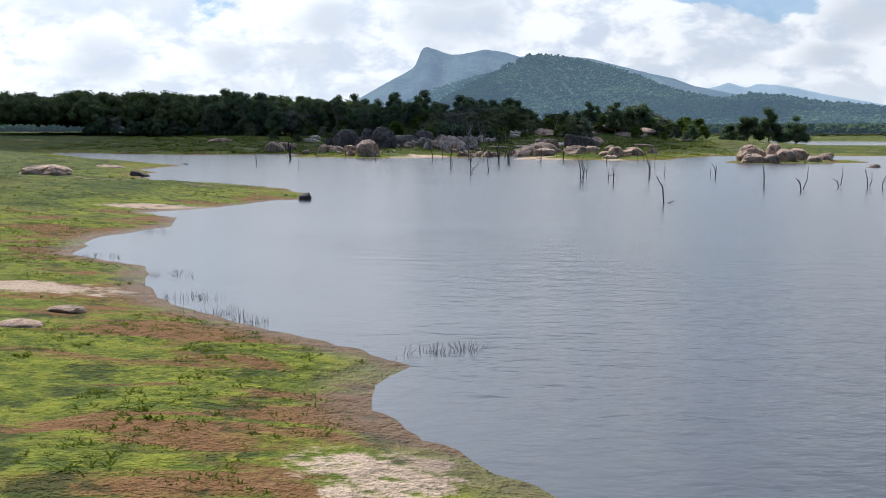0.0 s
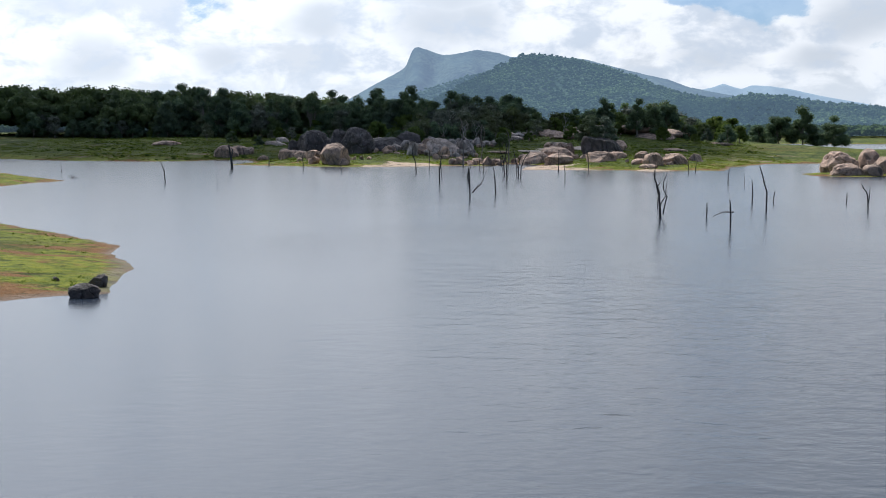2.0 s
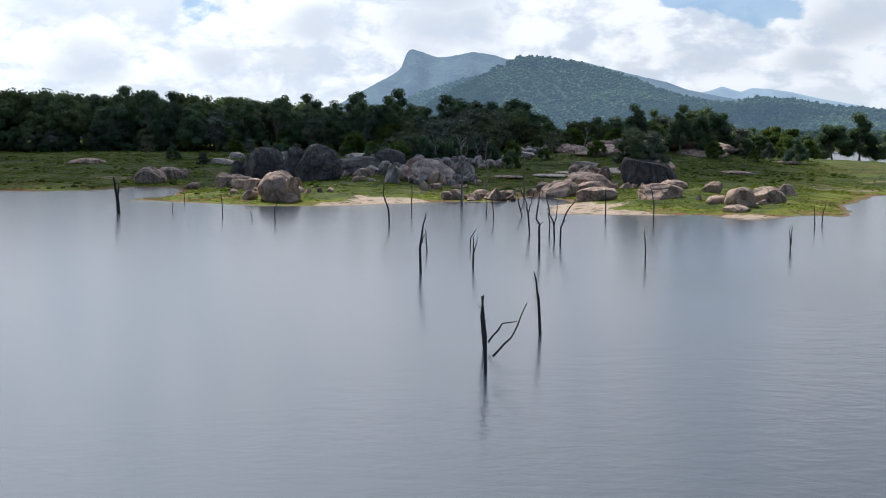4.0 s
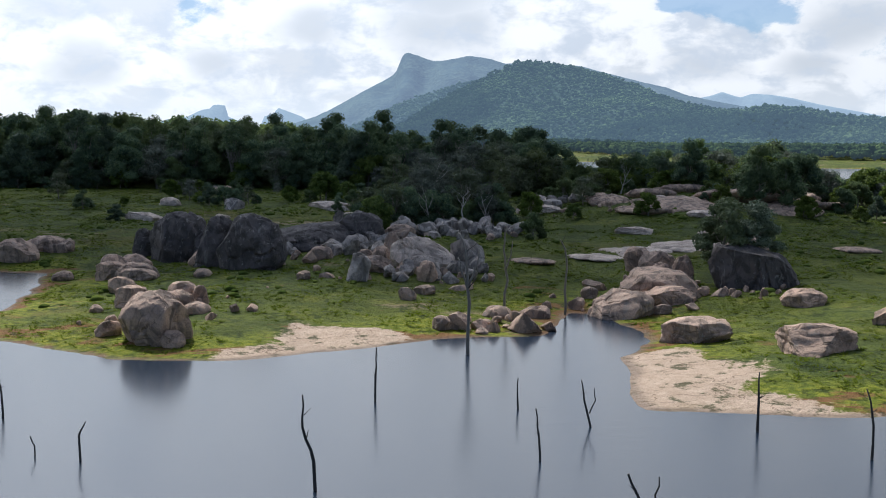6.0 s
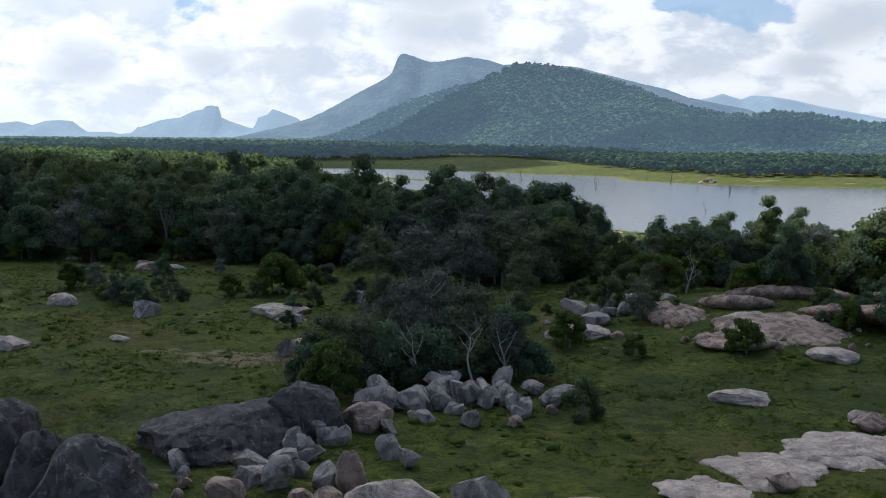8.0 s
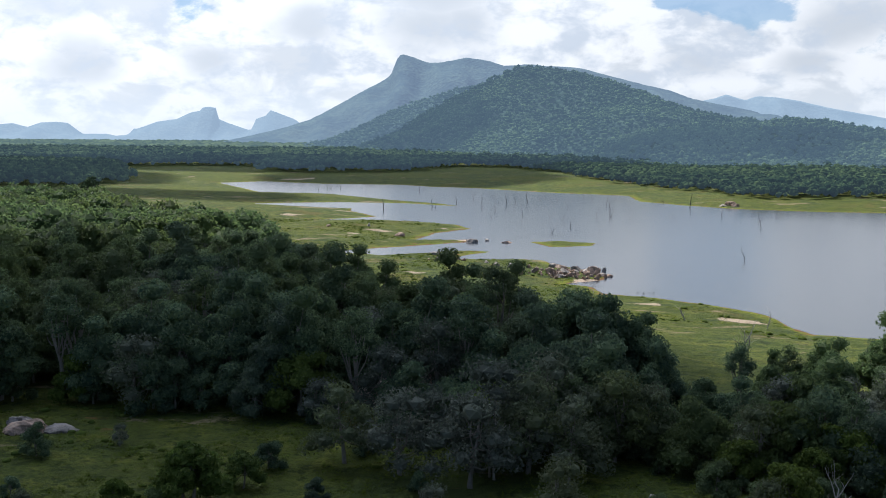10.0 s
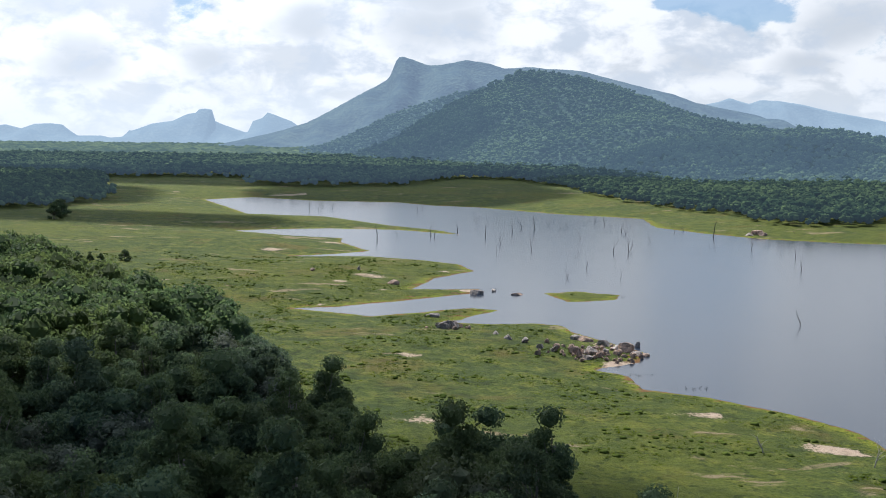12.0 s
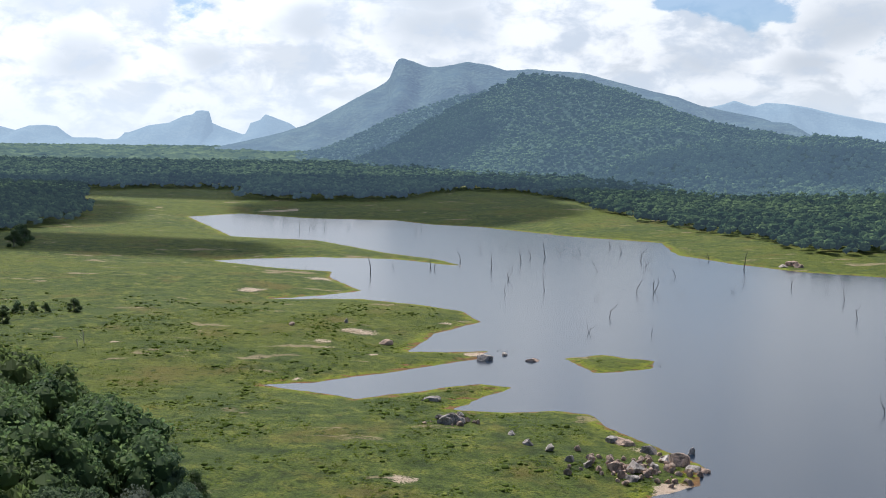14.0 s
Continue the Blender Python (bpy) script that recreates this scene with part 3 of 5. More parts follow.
cloud(-20, 1330, 140, 150, 3)
cloud(-120, 1530, 330, 130, 7)
cloud(10, 2180, 110, 260, 4)
cloud(-330, 1200, 120, 190, 8)
cloud(330, 1620, 170, 110, 9)


# ---- boulders ----
def boulder_mesh(seed, block, shape=ICO4):
    """A granite boulder of unit half size: a rounded block, cut by a few joint planes and weathered."""
    r = random.Random(seed)
    v, f = shape
    cuts = []
    for k in range(6 + int(7 * block)):
        n = Vector((r.gauss(0, 1), r.gauss(0, 1), r.gauss(0, 0.55) + 0.12)).normalized()
        cuts.append((n, r.uniform(0.45, 0.84) if block > 0.5 else r.uniform(0.68, 0.95)))
    e = 1 + 0.30 * block
    turn = Euler((r.uniform(0, 6), r.uniform(0, 6), r.uniform(0, 6))).to_matrix()
    out = []
    for p in v:
        d = Vector(p)
        c = turn @ d
        k = (abs(c.x) ** (2 * e) + abs(c.y) ** (2 * e) + abs(c.z) ** (2 * e)) ** (-1 / (2 * e))
        q = d * min(k, 1.3)
        for n, c in cuts:
            over = q.dot(n) - c
            if over > 0:
                q -= n * over * (0.88 + 0.10 * block)
        s = Vector((seed * 3.7, 1.3, 2.1))
        q *= 1 + 0.10 * noise.noise(d * 1.7 + s) + 0.055 * noise.noise(d * 4.5 + s) + 0.03 * noise.noise(d * 11 + s)
        groove = max(0.0, 1 - abs(noise.noise(d * 1.4 + s * 1.7)) * 11) * max(0.0, noise.noise(d * 0.9 + s * 0.3) + 0.35)
        q *= 1 - 0.15 * groove
        out.append(q)
    me = mesh_of("boulder", [tuple(q) for q in out], f, M_ROCK)
    me.set_sharp_from_angle(angle=radians(24))
    return me


ROUND = [boulder_mesh(s, 0.25) for s in range(6)]
BLOCKY = [boulder_mesh(20 + s, 0.9) for s in range(7)]
ROUND_BIG = [boulder_mesh(s, 0.35, ICO5) for s in range(6)]
BLOCKY_BIG = [boulder_mesh(20 + s, 0.9, ICO5) for s in range(5)]
DARK = []
LOAVES = [boulder_mesh(80 + k, 0.15, ICO5) for k in range(4)]
for me in LOAVES + BLOCKY_BIG[:3]:
    c = me.copy()
    c.materials[0] = M_ROCK_DARK
    DARK.append(c)


PALE = []
for me in ROUND_BIG[1:4] + BLOCKY_BIG[:2]:
    c = me.copy()
    c.materials[0] = M_ROCK_PALE
    PALE.append(c)


LOAF_PALE = LOAVES[0].copy()
LOAF_PALE.materials[0] = M_ROCK_PALE
GREY_BLOCKS = []
for me in BLOCKY:
    c = me.copy()
    c.materials[0] = M_ROCK_GREY
    GREY_BLOCKS.append(c)


def slab_mesh(seed, mat):
    """A broad low dome of bedrock with a ragged outline, ledges and open cracks."""
    v, f = ICO5
    s = Vector((seed * 2.9, 4.1, 0.7))
    out = []
    for p in v:
        d = Vector(p)
        flat = Vector((d.x, d.y, 0))
        if flat.length > 1e-6:
            flat.normalize()
        k = 1 + 0.36 * noise.noise(flat * 1.1 + s) + 0.22 * noise.noise(flat * 2.9 + s) + 0.09 * noise.noise(flat * 8 + s)
        x, y = d.x * k, d.y * k
        w = Vector((x * 1.6, y * 1.6, 0)) + s
        z = d.z
        if z > 0:
            z = z ** 0.85 * (1 + 0.30 * noise.noise(w * 0.6)) + 0.025 * noise.noise(w * 3.5) + 0.015 * noise.noise(w * 9)
            ledge = noise.noise(w * 0.7 + s * 0.5) * 3
            z += 0.15 * (math.floor(ledge) - ledge * 0.85)
            crack = abs(noise.noise(w * 0.8 + s * 1.3))
            z -= 0.30 * max(0.0, 1 - crack * 26)
        out.append((x, y, z))
    me = mesh_of("slab", out, f, mat)
    me.set_sharp_from_angle(angle=radians(30))
    return me


SLABS = [slab_mesh(s, M_ROCK) for s in range(5)]
SLABS_PALE = [slab_mesh(7 + s, M_ROCK_PALE) for s in range(3)]


def ground_at(x, y):
    return float(height(np.array([x]), np.array([y]))[0])


def boulder(x, y, w, h, meshes, name, label, group, r, wet=False, dip=0.0):
    pick = r.choice(meshes)
    if h < 0.15 * w and w > 2.5 and pick not in SLABS + SLABS_PALE:
        pick = r.choice(SLABS_PALE if pick in PALE else SLABS)
    if w > 3.6 and pick in ROUND + BLOCKY:
        pick = r.choice(ROUND_BIG if pick in ROUND else BLOCKY_BIG)
    ob = new(name, pick)
    sink = (0.5 if w > 3 else 0.3) if h > 0.4 * w else 0.9
    if pick in SLABS + SLABS_PALE and not dip:
        h *= 0.62
    half = h * (1 + sink) / 2
    z = max(ground_at(x, y), -0.3 if wet else -5) + h - half
    tilt = r.uniform(-16, 16) if h > 0.4 * w else r.uniform(-4, 4)
    ob.matrix_world = Matrix.LocRotScale((x, y, z), Euler((radians(tilt + dip), radians(r.uniform(-16, 16) if h > 0.4 * w else r.uniform(-3, 3)), r.choice((0, math.pi)) + r.uniform(-0.35, 0.35))),
                                         (w / 2 * 1.12, w / 2 * r.uniform(0.8, 1.05), half * 1.08))
    if pick in GREY_BLOCKS and w < 3:
        ob.rotation_euler = (r.uniform(0, 6.28), r.uniform(0, 6.28), r.uniform(0, 6.28))
    return tagged(ob, label, "rock", group)


# x, y, width, height in metres
DARK_BOULDERS = [(-32.8, 332.8, 7.4, 6.0), (-38, 335.8, 3.2, 3.4), (-26.0, 322.5, 5.4, 5.4), (-21.4, 319.0, 7.6, 5.8), (-16.2, 338.4, 13, 3.6), (-17.6, 333.7, 3.0, 2.2), (-28.4, 330, 3.6, 3.4), (-10.2, 339.6, 6.2, 4.6)]
MEADOW_ROCKS = [(-27.4, 322.7, 3.8, 1.6), (-25.8, 313.4, 2, 0.8), (-35.8, 323.1, 3.3, 1.6), (-37.7, 320.5, 3, 2.5), (-34, 315.6, 4.7, 1.8), (-15.1, 320.1, 2, 1.5),
    (-11.8, 308, 2.3, 0.8), (-13.8, 305.3, 1.9, 0.8), (-2.8, 297.9, 1.8, 1.4), (-1.3, 302.4, 2.9, 0.9), (2.1, 304.8, 2.6, 0.9), (10.9, 323.3, 5.1, 0.7)]
CENTRE_PILE = [(-1.9, 318.4, 6.6, 3.5), (3.3, 320.5, 5.6, 3.7), (-12.6, 327.0, 3.4, 2.0), (-10.5, 330, 3.0, 1.7), (-14.0, 324.5, 2.6, 1.6), (-6.7, 321.1, 2, 2), (-5.5, 325.3, 1.9, 2.9), (-8.6, 322.3, 1.8, 1.4), (-7, 314.1, 3.7, 1.7), (-8.5, 306.8, 3, 2.7),
    (-3.4, 311.9, 2.4, 1.7), (-1.2, 309.3, 2.1, 2.1), (2.1, 315.7, 2.3, 1.8), (3.3, 310.3, 1.9, 1.6), (1.3, 308.6, 1.6, 1.2),
    (-5.3, 340.5, 3.9, 2.2), (-8.7, 337.7, 2.1, 1.9), (4.7, 314.8, 1.4, 1.2), (4.9, 309.6, 1.2, 1.1)]
RUBBLE = [(-4.1, 361.2, 3.5, 1.5), (-2, 357.6, 2.7, 1.9), (-2.4, 346.5, 3.5, 1.6), (1.4, 355, 2.6, 2), (0.1, 353.1, 1.7, 2.7), (3, 347.7, 2.9, 2.2),
    (4.6, 349.9, 1.8, 2.9), (6.4, 354.3, 2, 2.3), (7, 346.2, 2.5, 1.9), (-0.5, 342, 2.1, 1.3), (3.4, 341.8, 2.3, 1.5), (-4.7, 349.2, 2.6, 1.7)]
EAST_ROCKS = [(24.4, 327.0, 2.6, 1.4), (35.5, 340.5, 3.0, 1.6), (22.0, 317.0, 2.9, 2.6), (23.9, 313.0, 3.9, 2.9), (23.3, 307.6, 2.3, 2.5), (25.3, 308.2, 2.5, 3.2), (22.8, 304.0, 8.2, 2.7), (16.4, 306.5, 2.6, 1.3),
    (22.1, 298.9, 5.1, 2.4), (26.1, 301.6, 1.5, 1.2), (27.5, 300.2, 2, 0.9), (23.5, 294.4, 1.5, 0.8), (16.3, 293.8, 6.3, 3.2), (20.5, 292.4, 1.6, 0.9),
    (15, 301.8, 1.6, 1.1), (13.1, 297.5, 1.6, 1.3), (21, 280, 7.2, 2.0)]
INLET_ROCKS = [(7.1, 284.7, 3.1, 2), (9.4, 285.7, 1.6, 1), (8.3, 291.9, 3.3, 1.3), (10.3, 297.2, 1.3, 0.8), (1.7, 285.1, 2.5, 1.7), (0.3, 284.7, 1.6, 1.2),
    (3.5, 285.1, 2, 1), (5.5, 291, 2.8, 1.1), (4.7, 284.9, 1.2, 0.9)]
SHORE_BOULDERS = [(-22.1, 277.3, 5.1, 3.9), (-26.4, 279.3, 1.9, 1.7), (-20.3, 275.4, 1.8, 1.3), (-23.2, 289.7, 2.6, 1.7), (-23.3, 292.6, 3.1, 2),
    (-21.5, 291.3, 1.3, 1.8), (-21.4, 288.8, 2.5, 1), (-27.9, 292.1, 3.7, 1.8), (-31.8, 302.8, 2.7, 1.6), (-36.5, 315.6, 4.2, 2), (-36, 324, 3.5, 1.7),
    (-33.3, 314.5, 3.9, 1.3), (-50.2, 339.3, 4, 1.9), (-42.3, 316.5, 2.2, 1.1)]
EAST_SHORE = [(27.5, 271.0, 7.4, 2.0), (34, 294, 4.2, 1.5), (36.4, 280.9, 2.8, 1.7), (33.9, 265.3, 2.8, 1.1), (35.9, 262.9, 3.2, 2.1), (40.4, 268.8, 5, 2.8),
    (48, 285.3, 4.4, 1.9), (53.9, 335.4, 5.4, 1), (38.7, 331.8, 5.3, 2.4), (71.6, 364.2, 6.1, 1), (34.1, 257.5, 3, 0.8)]
ISLET_ROCKS = [(60.5, 238, 5.2, 3.2), (65.5, 239, 3.2, 3.6), (66.5, 233.5, 4.6, 2.4), (59, 230.5, 4.2, 1.7), (62.5, 229.5, 2.8, 1.7), (70, 238, 4.2, 2.4),
    (76, 240, 3.6, 1.8), (73.2, 203, 3.4, 3.2), (72, 233, 2.6, 1.1)]
WEST_ROCKS = [(-53.7, 333.1, 5.1, 2.9), (-52.2, 340.1, 6, 2.2), (-78.6, 375.7, 7.3, 1.4)]
BACK_ROCKS = [(-37.9, 397.3, 3.6, 1.1), (-50.7, 402.7, 3.7, 1.5), (-47.9, 374.9, 6.1, 1.8), (-19.8, 394.9, 7.2, 1.4), (-46.8, 435.6, 4.5, 1.4),
    (16.1, 375.5, 6.8, 1.5), (40.1, 362.1, 5.1, 1), (28.2, 349.4, 5.9, 1.2), (36.5, 341.9, 3.2, 1.6), (-14.5, 373.1, 3.4, 1.5), (33.3, 335.9, 6.9, 1)]
FOREST_EDGE_ROCKS = [(-37.2, 394.1, 4.8, 2), (-18.2, 390.3, 5.5, 1.2), (-10.2, 404.5, 3.3, 1.4), (-47.7, 437.9, 3.6, 1.6), (-43.1, 436.1, 3.9, 1.4),
    (-16.4, 370.1, 2.9, 1.5), (-35.8, 378.8, 2.7, 0.8), (17.9, 389, 4.2, 1.9), (18.8, 381, 4.7, 1.4), (13.9, 375, 2.5, 1.4), (26.6, 395.5, 8, 1.5),
    (31.1, 368.4, 7.2, 1.3), (33.9, 375.8, 5.9, 1.6), (20.5, 407.3, 2, 1), (-6.6, 452.1, 12.8, 5.1)]
NORTH_ROCKS = [(2.2, 657, 3.8, 2.6), (4.6, 656.4, 3.0, 2.4), (6.0, 657.5, 2.0, 1.2), (3.4, 660, 2.8, 2.0), (5.6, 661, 2.4, 1.6), (1.2, 661, 1.8, 1.0), (4.3, 664, 2.0, 1.4), (13.3, 731.9, 6.0, 1.7), (19.3, 738.9, 2.5, 1.1), (26.7, 731.2, 6.7, 2.1),
    (-14.2, 749.9, 3.6, 2.1), (-44, 769.8, 2.2, 1.2), (-28, 779, 2.3, 1.1), (-1.2, 680.7, 4.6, 1.2), (22, 635.9, 2.8, 1.5), (15.3, 647.6, 2.7, 0.9)]
POINT_ROCKS = [(37.9, 645.8, 5.5, 2), (41.3, 639.7, 4.3, 1.7), (35.4, 646.8, 3.3, 1.3), (43.3, 633.6, 3.8, 1.7), (45.5, 631.7, 5, 2.1), (47.1, 629.2, 3.1, 1.2),
    (32.5, 625.2, 4, 2), (36.5, 625.1, 4, 2.2), (34.8, 620.6, 3.6, 1.4), (25.1, 630.3, 2.9, 1.2), (27.7, 626.5, 2.6, 1.2), (18, 639.3, 2.4, 0.9),
    (49.1, 628.5, 2.5, 1), (49.7, 640.3, 2.2, 1.1), (40, 626.8, 2.6, 1.2), (171.1, 970.1, 8.1, 2.2), (166.5, 967.4, 5.4, 1.6), (172.3, 964.5, 5.9, 1.6)]
NEAR_ROCKS = [(-13.7, 101.1, 1.1, 0.6), (-14, 103.9, 0.8, 0.5), (-12.6, 100.4, 0.4, 0.1), (-15.8, 104.4, 0.3, 0.2), (-43.2, 154.6, 2.6, 0.9)]
NEAR_SLABS = [(-43.4, 119.5, 5, 1.2), (-56.3, 185.1, 3.8, 0.7), (-12.3, 35.3, 1.1, 0.2), (-12.1, 31.1, 1.1, 0.2)]


def lay(rows, meshes, name, label, group, seed, dip=0.0):
    r = random.Random(seed)
    for x, y, w, h in rows:
        h = max(0.8 * h, h - 0.05 * w)
        boulder(x, y, w, h, meshes, name, label, group, r, False, dip)


lay(DARK_BOULDERS, DARK[:4], "boulder", "huge dark lichen-streaked granite boulder on the grass", "dark boulders", 1)
lay(MEADOW_ROCKS, ROUND[:3] + BLOCKY, "rock", "pinkish-grey granite rock half sunk in grass", "meadow rocks", 2)
lay(CENTRE_PILE[:1], [LOAF_PALE], "boulder", "broad pale smooth granite boulder crowning a rock pile", "piled boulders", 3)
lay(CENTRE_PILE[1:], GREY_BLOCKS + ROUND, "boulder", "grey and pink granite boulder in a tumbled pile", "piled boulders", 4)
lay(RUBBLE, GREY_BLOCKS, "rock", "angular grey block of broken granite under the trees", "rubble blocks", 5)
lay(EAST_ROCKS, ROUND[:3] + BLOCKY, "boulder", "pink-brown granite boulder in grass above the inlet", "inlet boulders", 6)
lay(INLET_ROCKS, BLOCKY + ROUND, "rock", "reddish granite rock at the edge of the inlet", "inlet rocks", 7)
lay(SHORE_BOULDERS, ROUND + BLOCKY[:3], "boulder", "brown granite boulder on the grassy lake shore", "shore boulders", 8)
lay(EAST_SHORE, ROUND + BLOCKY[:2], "rock", "low pinkish granite slab on the sunlit shore", "shore slabs", 9)
lay(ISLET_ROCKS, ROUND + BLOCKY[:2], "boulder", "pale brown granite boulder on a small islet", "islet boulders", 10)
lay(WEST_ROCKS, ROUND, "boulder", "brown rounded granite boulder near the inlet", "inlet boulders", 11)
lay(BACK_ROCKS, PALE + ROUND[:2], "rock", "pale granite outcrop low in the meadow", "meadow outcrops", 12)
lay(FOREST_EDGE_ROCKS, GREY_BLOCKS + PALE[3:], "rock", "pale granite outcrop by the forest edge", "forest outcrops", 13)
lay(NORTH_ROCKS, GREY_BLOCKS + BLOCKY[:3] + DARK[:1], "rock", "grey rock on the green shore of the lake", "north shore rocks", 14)
lay(POINT_ROCKS, BLOCKY + GREY_BLOCKS, "rock", "light brown rock on the stony point", "point rocks", 15)
lay(NEAR_ROCKS, DARK, "rock", "dark wet rock at the tip of the grassy spit", "spit rocks", 16)
lay(NEAR_SLABS, ROUND, "rock_slab", "flat pinkish granite slab in the grass", "shore slabs", 17)


OUTCROP = [(38, 372, 13, 3.0), (49, 378, 15, 3.6), (28, 381, 7, 3.0), (44, 391, 13, 3.4), (60, 388, 13, 3.4), (33, 367, 6, 2.0), (54, 369, 9, 2.2),
           (36, 385, 8, 2.8), (63, 377, 8, 2.2)]
lay([(x, y, w, 0.45 * h) for x, y, w, h in OUTCROP], SLABS, "rock_outcrop", "broad cracked pinkish-grey granite outcrop under shrubs", "hill outcrops", 18, 13.0)
lay([(19.6, 326.5, 6.5, 0.6), (24.5, 330.8, 8.5, 0.8), (31.5, 334.5, 9.5, 0.9), (37.0, 336.5, 6.0, 0.7)], SLABS_PALE, "rock", "broad pale granite slab above the inlet", "inlet boulders", 20)
lay([(33.0, 306.5, 9.0, 6.0)], DARK[4:], "boulder", "tall dark rock face under a silvery bush", "inlet boulders", 19)


PEBBLES = [boulder_mesh(60 + k, 0.6, ICO3) for k in range(6)]


def scatter_stones():
    """Small loose stones between the boulders."""
    r = random.Random(31)
    areas = [(-2, 314, 9, 7, 34), (1, 348, 9, 7, 26), (24, 302, 9, 8, 30), (-24, 288, 9, 8, 26), (5, 286, 6, 4, 16), (-22, 326, 14, 7, 26), (38, 627, 11, 9, 95),
             (4, 660, 5, 5, 14), (36, 265, 8, 5, 18), (68, 238, 8, 6, 14), (30, 372, 16, 10, 24)]
    for cx, cy, rx, ry, k in areas:
        for _ in range(k):
            x, y = cx + r.gauss(0, 0.55) * rx, cy + r.gauss(0, 0.55) * ry
            if ground_at(x, y) < 0.02:
                continue
            w = r.uniform(0.35, 1.3) * (1.3 if cy > 600 else 1)
            boulder(x, y, w, w * r.uniform(0.45, 0.8), PEBBLES, "stone", "small loose granite stone among boulders", "loose stones", r)
    for cx, cy, rx, ry, k, lo, hi in ((1, 349, 7.5, 5.0, 38, 0.9, 3.0), (-1, 314, 7, 5, 14, 0.8, 2.2), (-11, 331, 6, 4, 14, 1.2, 2.8), (22, 385, 7, 6, 12, 1.0, 2.6)):
        for _ in range(k):
            x, y, w = cx + r.gauss(0, 0.6) * rx, cy + r.gauss(0, 0.6) * ry, r.uniform(lo, hi)
            boulder(x, y, w, w * r.uniform(0.55, 1.0), GREY_BLOCKS, "rock", "angular grey block of broken granite under the trees", "rubble blocks", r)


scatter_stones()


# ---- drowned trees in the lakes ----
def tube(points, radii, sides=7):
    """Verts and faces of a tapering limb along points."""
    verts, faces = [], []
    for i, (p, rad) in enumerate(zip(points, radii)):
        a = points[min(i + 1, len(points) - 1)] - points[max(i - 1, 0)]
        a = a.normalized() if a.length > 1e-6 else Vector((0, 0, 1))
        u = a.orthogonal().normalized()
        if i and u.dot(last) < 0.2:
            u = (last - a * last.dot(a)).normalized()
        last, w = u, a.cross(u)
        for s in range(sides):
            t = 2 * math.pi * s / sides
            verts.append(p + (u * math.cos(t) + w * math.sin(t)) * rad)
    for i in range(len(points) - 1):
        for s in range(sides):
            b, c = i * sides, (i + 1) * sides
            faces.append((b + s, b + (s + 1) % sides, c + (s + 1) % sides, c + s))
    faces.append(tuple(reversed(range(sides))))
    faces.append(tuple(range((len(points) - 1) * sides, len(points) * sides)))
    return verts, faces


def limb(r, start, way, length, rad, wiggle, n=9, rise=0.0):
    pts, p, d = [start.copy()], start.copy(), way.normalized()
    for _ in range(n):
        d = (d + Vector((r.gauss(0, wiggle), r.gauss(0, wiggle), r.gauss(0, wiggle * 0.5) + rise))).normalized()
        p = p + d * (length / n)
        pts.append(p.copy())
    radii = [rad * (1 - 0.72 * i / n) * r.uniform(0.9, 1.1) for i in range(n + 1)]
    return pts, radii


def wood(name, pts, radii, parent, mat, sides=7):
    v, f = tube(pts, radii, sides)
    return part(name, mesh_of(name, [tuple(q) for q in v], f, mat), parent)


def dead_tree(x, y, h, seed, forks, lean=0.0, thick=1.0, group="drowned trees", side=None):
    r = random.Random(seed)
    base = min(ground_at(x, y), 0.0)
    ob = thing("dead_tree", x, y, base - 0.2, "short dark dead stump rising from the lake water" if h < 0.7 else
               ("bare forked dark drowned tree standing in the lake" if forks else "thin bare dead pole standing in lake water"), "dead tree", group)
    full = h + 0.2 - base
    rad = (0.045 + 0.021 * h) * thick
    way = Vector((lean + r.uniform(-0.07, 0.07), r.uniform(-0.12, 0.12), 1))
    trunk_len = full if not forks else full * r.uniform(0.5, 0.75)
    pts, radii = limb(r, Vector((0, 0, 0)), way, trunk_len, rad, 0.10 if forks else 0.07, 10, 0.05)
    if not forks:
        radii = [q * (1.0 if i < 9 else 0.8) for i, q in enumerate(radii)]
    wood("trunk", pts, radii, ob, M_DEAD)
    for k in range(forks):
        i = r.randint(4, 8) if k else len(pts) - 2
        sgn = side if side and k == 0 else r.choice((-1, 1))
        way = Vector((sgn * r.uniform(0.25, 0.95), r.uniform(-0.5, 0.5), r.uniform(0.5, 1.0)))
        bp, br = limb(r, pts[i], way, (full - pts[i].z) * r.uniform(0.85, 1.15), radii[i] * 0.8, 0.13, 8, 0.07)
        br_ob = wood("branch", bp, br, ob, M_DEAD, 6)
        if h > 2.5 and r.random() < 0.6:
            tp, tr = limb(r, bp[4], Vector((r.uniform(-0.8, 0.8), r.uniform(-0.5, 0.5), 0.8)), h * 0.2, br[4] * 0.6, 0.15, 5)
            wood("twig", tp, tr, br_ob, M_DEAD, 5)


